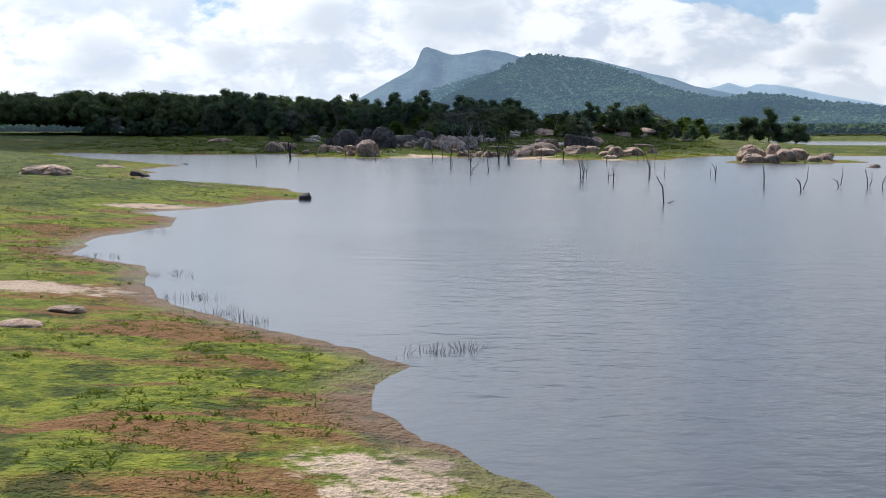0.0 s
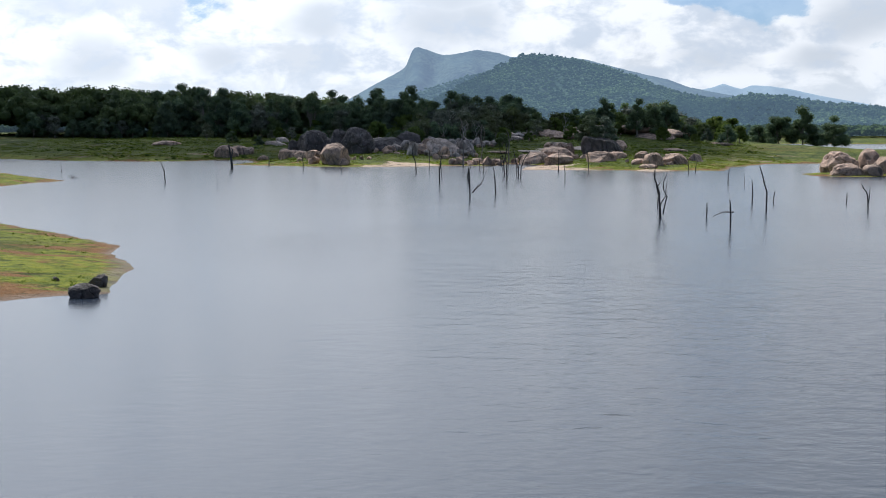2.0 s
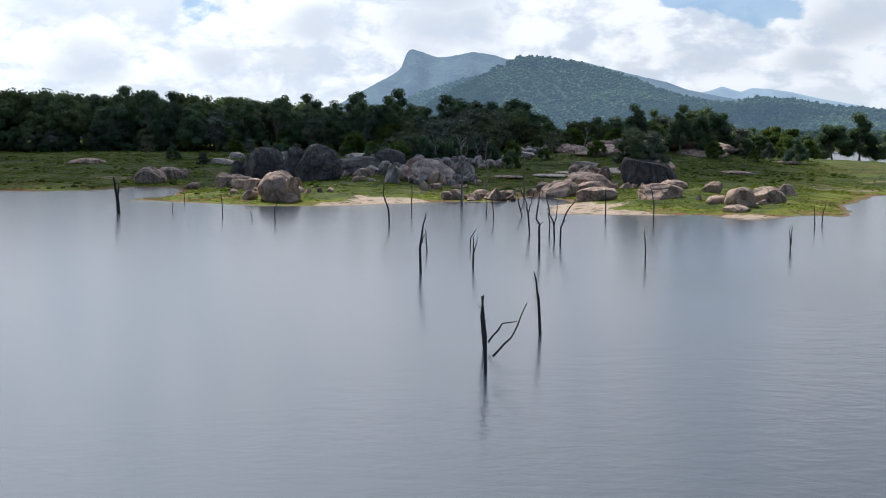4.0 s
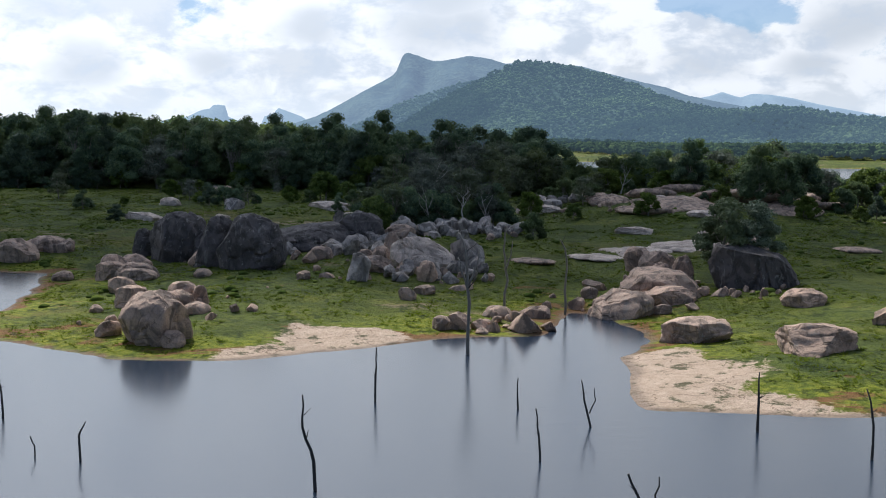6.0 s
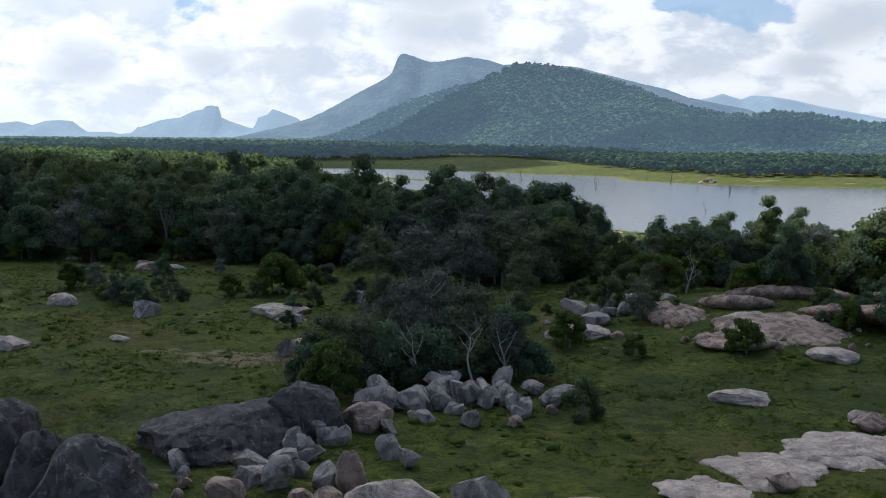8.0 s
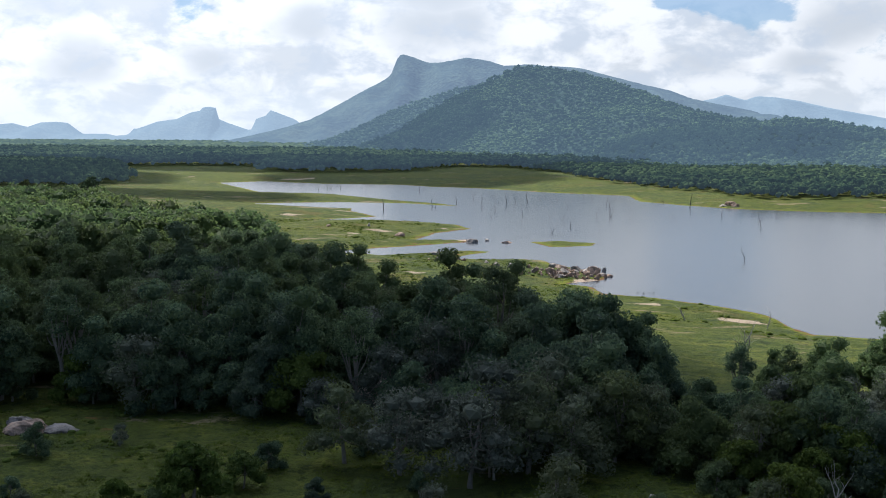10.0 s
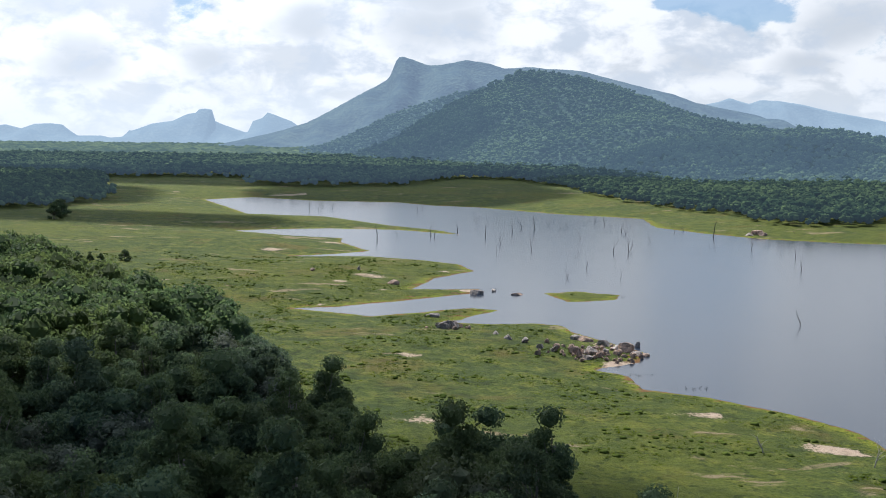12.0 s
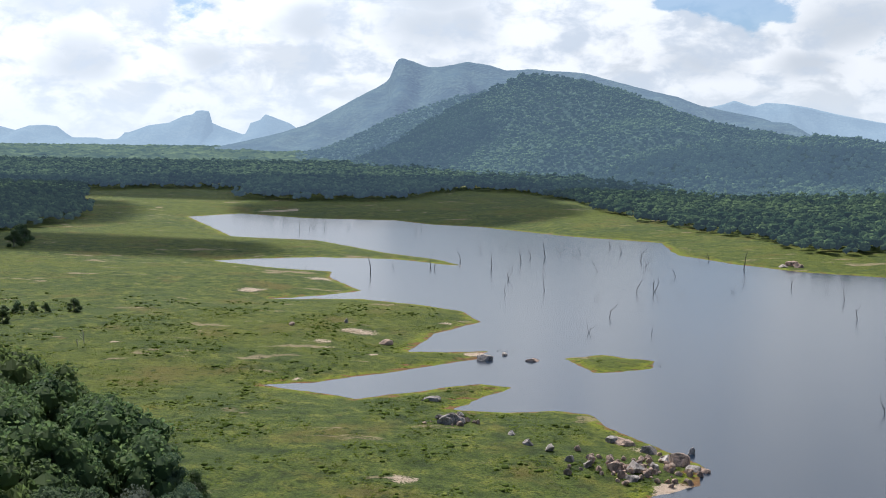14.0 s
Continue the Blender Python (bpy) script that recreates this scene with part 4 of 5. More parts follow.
def drowned(x, y, *stems):
    """A dead tree in the south lake. Each stem runs through a few bends, given as metres east of the foot and over the water;
    the first is the trunk, the others branch from it."""
    r = random.Random(int(x * 31 + y * 7))
    bed = min(ground_at(x, y), -0.05)
    top = max(z for stem in stems for _, z in stem)
    label = "short dark dead stump rising from the lake water" if top < 0.7 else (
        "bare forked dark drowned tree standing in the lake" if len(stems) > 1 else "thin bare dead pole standing in lake water")
    ob = thing("dead_tree", x, y, 0.0, label, "dead tree", "drowned trees")
    thick = 0.055 + 0.011 * top + (0.16 if -38.5 < x < -37 else 0)
    for k, stem in enumerate(stems):
        bends = [Vector((dx, 0, z)) for dx, z in stem]
        if k == 0:
            bends[0] = Vector((-0.15 * (bends[1].x - bends[0].x), 0, bed - 0.25))
        depth = r.uniform(-0.35, 0.35)
        pts = []
        for a, b in zip(bends, bends[1:]):
            for t in (0.0, 0.33, 0.66):
                pts.append(a.lerp(b, t))
        pts.append(bends[-1])
        n = len(pts) - 1
        pts = [p + Vector((r.gauss(0, 0.02) * top * 0.4, depth * (p.z / max(top, 0.5)) * (k > 0) + r.gauss(0, 0.03), 0)) if 0 < q else p for q, p in enumerate(pts)]
        first = thick if k == 0 else thick * 0.62
        radii = [first * (1 - 0.62 * q / n) * r.uniform(0.88, 1.12) for q in range(n + 1)]
        wood("trunk" if k == 0 else "branch", pts, radii, ob, M_BARK if y > 270 else M_DEAD)
        if k == 0 and top > 2.2:
            for _ in range(2):
                q = r.randint(n // 2, n - 1)
                tp, tr = limb(r, pts[q], Vector((r.choice((-1, 1)) * r.uniform(0.4, 1.0), r.uniform(-0.5, 0.5), 0.7)), top * r.uniform(0.07, 0.15), radii[q] * 0.55, 0.15, 4)
                wood("twig", tp, tr, ob, M_DEAD, 5)


drowned(17.7, 97.0, ((0.0, 0.0), (-0.5, 1.4), (-1.0, 2.3)), ((0.0, 0.0), (0.3, 0.1), (0.6, 0.3)))
drowned(34.9, 116.4, ((0.0, 0.0), (-0.3, 0.9), (-0.8, 1.4)), ((-0.0, 0.2), (0.4, 1.4), (0.5, 2.7)))
drowned(45.3, 122.6, ((0.0, 0.0), (-0.1, 0.6), (0.2, 1.4)))
drowned(44.3, 123.9, ((0.0, 0.0), (-0.3, 1.2), (-0.6, 2.1)), ((-0.0, 0.2), (0.2, 1.0), (0.1, 1.8)))
drowned(33.6, 126.1, ((0.0, 0.0), (-0.1, 1.4), (-0.3, 2.5)))
drowned(42.1, 126.4, ((0.0, 0.0), (-0.4, 0.6), (-1.1, 1.0)), ((-0.1, 0.2), (0.1, 1.4), (0.0, 2.2)))
drowned(17.9, 132.7, ((0.0, 0.0), (0.0, 1.1), (-0.1, 1.9)), ((0.2, 1.1), (-0.5, 1.1), (-1.1, 0.8)))
drowned(15.3, 142.1, ((0.0, 0.0), (-0.3, 1.9), (-0.7, 3.2)), ((-0.0, 0.3), (0.2, 1.6), (-0.1, 2.3), (0.2, 3.3)))
drowned(18.5, 142.7, ((0.0, 0.0), (0.1, 0.6), (0.1, 1.1)))
drowned(16.1, 147.0, ((0.0, 0.0), (-0.2, 1.1), (-0.5, 2.3)), ((-0.1, 0.7), (0.3, 1.4), (0.4, 2.5)))
drowned(24.8, 149.1, ((0.0, 0.0), (-0.1, 1.6), (-0.7, 3.6)))
drowned(34.5, 153.7, ((0.0, 0.0), (-0.2, 1.1), (-0.7, 2.0)), ((-0.1, 0.5), (0.0, 1.2), (0.0, 1.9)))
drowned(17.2, 155.1, ((0.0, 0.0), (0.1, 0.8), (0.3, 1.2)))
drowned(26.9, 162.0, ((0.0, 0.0), (0.1, 1.0), (-0.0, 2.0)))
drowned(35.6, 162.4, ((0.0, 0.0), (0.0, 0.5), (0.0, 0.9)))
drowned(29.0, 163.0, ((0.0, 0.0), (0.2, 0.6), (0.3, 1.1)))
drowned(1.8, 167.1, ((0.0, 0.0), (-0.1, 1.4), (-0.2, 2.9)), ((0.2, 0.6), (0.9, 1.3), (1.5, 2.6)))
drowned(2.0, 171.8, ((0.0, 0.0), (-0.3, 1.4), (-0.2, 2.3)), ((-0.0, 0.3), (0.6, 1.1), (1.2, 1.2)))
drowned(4.6, 175.6, ((0.0, 0.0), (-0.2, 1.6), (-0.4, 2.8)))
drowned(-26.3, 187.4, ((0.0, 0.0), (0.0, 1.3)))
drowned(35.2, 196.9, ((0.0, 0.0), (-0.0, 1.2)))
drowned(-1.5, 199.1, ((0.0, 0.0), (-0.0, 1.7), (0.2, 2.9), (0.4, 3.9)), ((-0.0, 1.7), (0.2, 2.1), (0.3, 2.6)))
drowned(34.3, 201.6, ((0.0, 0.0), (0.1, 1.0), (0.2, 2.0)))
drowned(-35.6, 202.1, ((0.0, 0.0), (-0.3, 1.4), (-0.7, 2.5)))
drowned(2.0, 202.5, ((-0.0, 0.0), (0.1, 0.9), (0.1, 1.4), (0.1, 2.1)), ((0.1, 0.9), (0.3, 1.6), (0.4, 2.1)))
drowned(14.6, 206.4, ((-0.0, 0.0), (-0.0, 1.1), (-0.1, 2.2)))
drowned(7.4, 212.3, ((0.0, 0.0), (0.0, 2.0), (-0.2, 2.6), (-0.0, 4.9)))
drowned(-1.1, 213.4, ((0.0, 0.0), (-0.2, 0.9), (-0.3, 1.7)))
drowned(27.8, 215.1, ((0.0, 0.0), (-0.2, 0.9), (-0.2, 1.7)), ((-0.1, 0.4), (0.0, 1.2), (0.0, 2.0)))
drowned(2.1, 215.9, ((0.0, 0.0), (0.1, 0.8), (0.5, 1.5)))
drowned(9.5, 218.3, ((0.0, 0.0), (0.2, 1.5), (0.6, 2.7), (1.5, 3.9)))
drowned(9.7, 223.3, ((-0.0, 0.0), (-0.1, 1.2), (-0.6, 2.6), (-0.8, 4.1)), ((-0.1, 1.2), (0.1, 2.2), (0.2, 3.4)))
drowned(19.7, 227.6, ((0.0, 0.0), (-0.1, 0.1)))
drowned(18.0, 228.2, ((0.0, 0.0), (-0.1, 0.2)))
drowned(9.6, 228.5, ((0.0, 0.0), (0.1, 1.1), (-0.1, 2.4)))
drowned(8.0, 229.6, ((0.0, 0.0), (-0.2, 1.9), (-0.5, 3.1), (-0.9, 4.1)), ((-0.2, 1.9), (0.1, 2.9), (0.3, 3.9)))
drowned(-25.5, 238.4, ((0.0, 0.0), (0.0, 0.4)))
drowned(37.2, 238.7, ((0.0, 0.0), (-0.1, 1.0), (-0.1, 2.2)))
drowned(-61.4, 239.1, ((0.0, 0.0), (-0.0, 1.5)))
drowned(-5.5, 240.4, ((-0.0, 0.0), (-0.1, 1.4), (-0.6, 3.0), (-0.6, 4.5)))
drowned(38.8, 241.6, ((0.0, 0.0), (0.1, 1.0), (0.4, 2.1)))
drowned(-17.8, 245.1, ((0.0, 0.0), (-0.1, 1.3), (0.2, 2.0)))
drowned(5.4, 245.7, ((0.0, 0.0), (-0.2, 1.3), (-0.3, 2.7)))
drowned(-20.4, 246.0, ((0.0, 0.0), (-0.1, 0.5), (-0.3, 1.0)))
drowned(22.4, 246.2, ((0.0, 0.0), (0.0, 1.8), (-0.4, 3.7)))
drowned(18.0, 251.7, ((-0.0, 0.0), (0.0, 1.9), (0.0, 3.4)))
drowned(8.9, 252.6, ((-0.0, 0.0), (-0.5, 1.5), (-0.7, 2.7)), ((-0.2, 0.8), (0.1, 1.6), (-0.0, 2.3)))
drowned(-61.5, 253.9, ((0.0, 0.0), (-0.3, 1.2)))
drowned(-25.2, 254.0, ((0.0, 0.0), (0.0, 1.3), (-0.1, 2.5)))
drowned(5.0, 256.9, ((0.0, 0.0), (-0.1, 0.9), (-0.1, 1.9)))
drowned(-37.9, 257.5, ((0.0, 0.0), (-0.2, 2.0), (-0.4, 3.0), (-0.6, 4.2)), ((-0.2, 2.0), (0.0, 2.7), (0.1, 3.5)))
drowned(-31.8, 257.7, ((-0.0, 0.0), (0.1, 1.3)))
drowned(-3.8, 258.5, ((-0.0, 0.0), (0.0, 1.6), (0.1, 3.4)))
drowned(-34.3, 275.1, ((0.0, 0.0), (-0.0, 1.3), (-0.2, 2.1)))

# x, y, height in metres
NORTH_STICKS = [(-29.1, 924.4, 10.4), (-2.4, 951.4, 12), (-1, 944.8, 7.7), (6.7, 898.4, 3.5), (23.4, 1031.2, 7.8), (25.7, 952.2, 9.4), (27, 862.4, 8.2),
    (31.5, 910.4, 8.6), (41.1, 975.5, 12.5), (48.4, 1005.3, 9.2), (55.5, 1003.4, 11.4), (43.9, 875.4, 10.7), (64, 1021.4, 6.5), (71.1, 1052.9, 8.1),
    (70.4, 1007.9, 8.1), (55.4, 868.1, 3.5), (74.2, 941.7, 10.7), (60.2, 849.9, 5.5), (59.4, 809.2, 9.1), (48.4, 776.9, 5.6), (98.9, 1031.6, 7.8),
    (102.6, 992.8, 11.8), (100, 967.4, 8.6), (79.3, 870.3, 10.6), (87.5, 876, 9.4), (66.4, 774.1, 3.8), (107.4, 928.1, 8), (94.9, 865.2, 5.7)]
NORTH_STICKS_FAR = [(130.1, 983, 6.1), (137.5, 996.8, 7.4), (145, 960.5, 12.2), (129.8, 901, 5.2), (119.1, 878.9, 4.9), (146.6, 893.5, 8.3), (155.6, 877.1, 3.6),
    (157.4, 858.2, 6.9), (144.4, 809.7, 8.8), (100.3, 675.4, 6.4), (191.1, 970.1, 7), (212.9, 984.7, 6.1), (-87.5, 1151.6, 7.9), (-82.2, 1152.4, 9.4),
    (-78.5, 1162, 8.8), (-71.5, 1154.1, 7.2), (-56.5, 1170.1, 6.6), (-13.5, 1145.4, 7.8), (-10.1, 1154.7, 6.5), (-18.7, 947.4, 4.7), (-59, 936.3, 4),
    (96.6, 1056.2, 6.2), (75.9, 1017, 7), (25.2, 1080.7, 5.8), (36.4, 1048.5, 6.8), (11.7, 974.7, 9.2)]


drowned(2.3, 274.5, ((0.0, 0.0), (0.0, 4.0), (-0.1, 7.0), (-0.5, 9.2)), ((0.0, 5.2), (0.5, 6.5), (0.8, 8.0)), ((0.0, 4.8), (-0.5, 6.2), (-0.7, 7.4)))
drowned(6.2, 296.0, ((0.0, 0.0), (0.2, 3.0), (-0.1, 6.0), (0.1, 8.2)), ((0.1, 4.0), (0.6, 5.5), (0.7, 6.8)))
drowned(11.8, 294.5, ((0.0, 0.0), (0.0, 3.5), (0.0, 6.2), (-0.6, 7.1)))
for i, (x, y, h) in enumerate(NORTH_STICKS + NORTH_STICKS_FAR):
    dead_tree(x, y, h * 0.72, 300 + i, (0, 1, 2, 1, 2)[i % 5], random.Random(900 + i).uniform(-0.08, 0.08), 1.35, "drowned trees of the north lake")


# ---- trees ----
def leaf_cards(centres, normals, sizes, rng):
    """Small bent leaf sprays: two triangles each, turned at random about the outward way."""
    n = len(centres)
    jit = normals + rng.normal(0, 0.55, (n, 3))
    jit /= np.linalg.norm(jit, axis=1, keepdims=True)
    ref = rng.normal(0, 1, (n, 3))
    u = np.cross(jit, ref)
    u /= np.linalg.norm(u, axis=1, keepdims=True) + 1e-9
    w = np.cross(jit, u)
    s = sizes[:, None]
    a = centres - u * s * 0.62
    b = centres + w * s * 0.42 + jit * s * 0.12
    c = centres + u * s * 0.62 - jit * s * 0.18
    d = centres - w * s * 0.42 + jit * s * 0.12
    verts = np.stack([a, b, c, d], 1).reshape(-1, 3)
    i = np.arange(n) * 4
    return verts, np.stack([i, i + 1, i + 2, i + 3], -1)


def crown_mesh(name, lobes, per, size, rng, mat, core=0.80):
    """Leaf sprays over many lobes of foliage, with a dim core in each."""
    vs, fs, off = [], [], 0
    tri = []
    for cx, cy, cz, rad, flat in lobes:
        d = rng.normal(0, 1, (per, 3))
        d[:, 2] = d[:, 2] * 0.9 + 0.35
        d /= np.linalg.norm(d, axis=1, keepdims=True)
        k = rad * rng.uniform(0.72, 1.14, (per, 1))
        pts = np.array([cx, cy, cz]) + d * k * np.array([1, 1, flat])
        v, f = leaf_cards(pts, d, rng.uniform(0.65, 1.25, per) * size, rng)
        vs.append(v)
        fs.append(f + off)
        off += len(v)
        if core:
            v, f = ICO2 if rad > 2.5 else ICO1
            q = v * (1 + rng.uniform(-0.13, 0.13, (len(v), 1))) * rad * core * np.array([1, 1, flat]) + np.array([cx, cy, cz])
            vs.append(q)
            tri.append(f + off)
            off += len(q)
    faces = np.concatenate(fs).tolist() + (np.concatenate(tri).tolist() if tri else [])
    return mesh_of(name, np.concatenate(vs), faces, mat, False)


def joined(pieces, name, mat):
    vs, fs = [], []
    for v, f in pieces:
        o = len(vs)
        vs.extend(tuple(q) for q in v)
        fs.extend(tuple(i + o for i in q) for q in f)
    return mesh_of(name, vs, fs, mat)


def tree_kind(seed, h, spread, lobes_n, per, size, mat, bare=0.38, core=0.80):
    """Meshes of one kind of tree: a trunk with its limbs, and a crown."""
    r, rng = random.Random(seed), np.random.default_rng(seed)
    lobes, pieces = [], []
    tp, tr = limb(r, Vector((0, 0, -0.4)), Vector((r.uniform(-0.1, 0.1), r.uniform(-0.1, 0.1), 1)), h * 0.72, h * 0.022 + 0.05, 0.06, 8, 0.05)
    pieces.append(tube(tp, tr, 7))
    for k in range(lobes_n):
        a = 2 * math.pi * (k * 0.382) + r.uniform(-0.4, 0.4)
        q = math.sqrt((k + 0.5) / lobes_n)
        rad = spread * r.uniform(0.25, 0.43)
        cz = h * (bare + (1 - bare) * (0.20 + 0.64 * (1 - q * q) * r.uniform(0.75, 1.1) + r.uniform(-0.08, 0.08)))
        c = Vector((math.cos(a) * spread * q * 0.78, math.sin(a) * spread * q * 0.78, min(cz, h - rad * 0.7)))
        lobes.append((c.x, c.y, c.z, rad, r.uniform(0.66, 0.9)))
        i = r.randint(3, 7)
        lp = [tp[i].lerp(c, t) + Vector((0, 0, -0.06 * h * math.sin(math.pi * t))) + Vector((r.gauss(0, 0.12), r.gauss(0, 0.12), 0)) * (t > 0) for t in (0, 0.33, 0.66, 1.0)]
        pieces.append(tube(lp, [tr[i] * q2 for q2 in (0.62, 0.45, 0.3, 0.14)], 5))
    return (("trunk", joined(pieces, "trunk", M_BARK)), ("crown", crown_mesh("crown", lobes, per, size, rng, mat, core)))


BROAD = [tree_kind(11 + s, (14.5, 13.0, 16.0, 12.0, 14.0)[s], (5.4, 5.9, 5.0, 4.9, 6.2)[s], (20, 21, 18, 18, 22)[s], 260, 0.40, M_LEAF, (0.0, -0.05, 0.06, -0.05, 0.0)[s]) for s in range(5)]
# the same trees again with sunlight painted into their leaf colour
SUNLIT = []
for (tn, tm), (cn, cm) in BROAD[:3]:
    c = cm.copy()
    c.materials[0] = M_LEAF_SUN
    SUNLIT.append(((tn, tm), (cn, c)))
SPARSE = [tree_kind(31 + s, 15.5, 3.8, 10, 170, 0.34, M_LEAF, 0.50, 0.5) for s in range(2)]
SCRUB = [tree_kind(41 + s, (5.2, 4.4, 6.2)[s], (2.7, 2.5, 3.2)[s], 11, 210, 0.26, M_LEAF, -0.1) for s in range(3)]
GREY = [tree_kind(51 + s, 9.5, 4.6, 14, 150, 0.31, M_GREY, 0.0, 0.55) for s in range(2)]
SILVER = tree_kind(61, 7.6, 3.5, 15, 300, 0.27, M_SILVER, -0.1, 0.72)
LIME = tree_kind(62, 6.4, 3.2, 12, 190, 0.34, M_LIME, 0.02, 0.82)


def tree(kind, x, y, scale, turn, label, group, name="tree", category="tree", lift=0.0):
    ob = thing(name, x, y, 0, label, category, group)
    ob.matrix_world = Matrix.LocRotScale((x, y, ground_at(x, y) - 0.1 + lift), Euler((0, 0, turn)), (scale, scale, scale * (0.92 + 0.16 * math.sin(turn * 5) ** 2)))
    for nm, me in kind:
        part(nm, me, ob)
    return ob


FOREST = [(-230, 468), (-150, 456), (-90, 452), (-25, 448), (0, 437), (20, 428), (50, 412), (62, 403), (70, 402), (76, 422), (88, 470), (84, 484), (70, 474), (50, 458), (36, 452), (28, 464),
          (14, 483), (7, 503), (-5, 496), (-12, 500), (-14, 530), (-24, 544), (-29, 572), (-43, 601), (-57, 617), (-77, 641), (-114, 702), (-150, 722), (-230, 740)]


def cheap_tree(seed, h, spread):
    """Verts, quads and triangles of a plainer tree for the depth of the forest."""
    r, rng = random.Random(seed), np.random.default_rng(seed)
    vs, qs, ts, off = [], [], [], 0
    for k in range(9):
        a, q = 2 * math.pi * k * 0.382, math.sqrt((k + 0.5) / 9)
        rad = spread * r.uniform(0.34, 0.5)
        c = np.array([math.cos(a) * spread * q * 0.75, math.sin(a) * spread * q * 0.75, h * (0.42 + 0.46 * (1 - q * q)) * r.uniform(0.9, 1.05)])
        d = rng.normal(0, 1, (62, 3))
        d[:, 2] = np.abs(d[:, 2]) * 0.9
        d /= np.linalg.norm(d, axis=1, keepdims=True)
        v, f = leaf_cards(c + d * rad * rng.uniform(0.8, 1.14, (62, 1)), d, rng.uniform(0.4, 0.75, 62), rng)
        vs.append(v)
        qs.append(f + off)
        off += len(v)
        v, f = ICO1
        vs.append(v * rad * 0.84 * (1 + rng.uniform(-0.15, 0.15, (len(v), 1))) + c)
        ts.append(f + off)
        off += len(v)
    return np.concatenate(vs), np.concatenate(qs), np.concatenate(ts)


def plant_forest():
    r = random.Random(77)
    step = 6.6
    spots = []
    for gx in np.arange(-232, 126, step):
        for gy in np.arange(400, 772, step):
            spots.append((gx + r.uniform(-2.6, 2.6), gy + r.uniform(-2.6, 2.6), r.random(), r.uniform(0.80, 1.14), r.uniform(0, 6.28)))
    g, inn = edge_gap(np.array([q[0] for q in spots]), np.array([q[1] for q in spots]), FOREST)
    spots = [(*q, e) for q, e, ok in zip(spots, g, inn) if ok and abs(q[0]) < 0.40 * (q[1] + 6)]
    spots.sort(key=lambda q: abs(q[0] + 5) * 0.9 + abs(q[1] - 470) * 0.6)
    cheap = [cheap_tree(70 + k, 13.5, 5.0) for k in range(5)]
    near, far = [[], [], [], 0], [[], [], [], 0]
    for i, (x, y, kind, scale, turn, gap) in enumerate(spots):
        if x > 22:
            scale *= 0.66
        if x > 68:
            if kind < 0.6:
                continue
            scale *= 0.75
        if gap < 6:
            scale *= 0.85
        if i >= 290:
            v, q, t = cheap[i % 5]
            c, sn = math.cos(turn), math.sin(turn)
            w = v @ np.array([[c, sn, 0], [-sn, c, 0], [0, 0, 1]]) * scale * 1.22 + np.array([x, y, ground_at(x, y)])
            # past y = 545 the trees take the painted sunlit green
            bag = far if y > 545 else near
            bag[0].append(w)
            bag[1].append(q + bag[3])
            bag[2].append(t + bag[3])
            bag[3] += len(w)
        elif x > 42 and kind < 0.8:
            tree(r.choice(SUNLIT), x, y, scale, turn, "broad-leaved shore tree with sunlight painted into its leaf green", "forest trees")
        elif kind < 0.74:
            tree(r.choice(BROAD), x, y, scale, turn, "dark green broad-leaved tree in the dense forest", "forest trees")
        elif kind < 0.90:
            tree(r.choice(GREY), x, y, scale * 1.2, turn, "grey-green tree with fine leaves and pale branches", "forest trees")
        else:
            tree(r.choice(SPARSE), x, y, scale, turn, "tall slender forest tree with a thin open crown", "forest trees")
    for name, mat, bag, label in (("forest", M_LEAF, near, "dark green forest crowded behind the meadow"), ("forest_edge", M_LEAF_SUN, far, "forest by the north meadow with sunlight painted into its green")):
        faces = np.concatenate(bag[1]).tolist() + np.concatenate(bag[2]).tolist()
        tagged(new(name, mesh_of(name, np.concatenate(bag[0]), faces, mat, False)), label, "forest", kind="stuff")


plant_forest()

# taller trees on the skyline
for i, (x, y, s) in enumerate([(-29, 494, 1.1), (-24, 500, 1.12), (3, 490, 1.0), (8, 486, 0.98), (-3, 488, 0.98), (22, 472, 0.82), (30, 468, 0.8), (-62, 500, 1.05), (-88, 492, 1.1), (-120, 500, 1.08), (2, 508, 0.8), (8, 503, 1.05), (14, 499, 0.85)]):
    tree(BROAD[i % 5], x, y, s, i * 1.7, "tall dark green broad-leaved tree above the forest", "forest trees")
# the clump over the rubble and the trees that stand alone
for i, (x, y, s) in enumerate([(-7, 358, 0.8), (-2, 362, 0.95), (4, 363, 0.9), (-4, 368, 1.0), (7, 358, 0.65), (1, 371, 1.0), (-11, 363, 0.7)]):
    tree(GREY[i % 2], x, y, s, i * 2.1, "grey-green tree with bare twigs above broken rocks", "trees over the rubble")
for i, (x, y, s) in enumerate([(4, 416, 1.15), (10, 420, 1.2), (7, 424, 1.3), (14, 418, 1.0), (-3, 420, 1.05), (-9, 424, 1.0), (17, 424, 0.95), (12, 428, 1.25)]):
    tree(GREY[i % 2], x, y, s, i * 1.9, "grey-green bushy tree at the forest edge", "forest trees")
for i, (x, y, s) in enumerate([(-12, 357, 1.0), (-8, 362, 1.2), (-4, 356, 1.0), (0, 357, 1.15), (4, 357, 1.0), (8, 358, 1.1), (-5, 365, 1.2), (2, 366, 1.2), (7, 366, 1.0), (-10, 368, 1.0)]):
    tree(SCRUB[i % 3], x, y, s, i * 1.4, "dense dark green shrub behind broken rocks", "shrubs over the rubble", "shrub", "shrub")
tree(LIME, -9.5, 352, 0.95, 0.3, "rounded bright green bush beside grey boulders", "lone bushes", "bush", "bush")
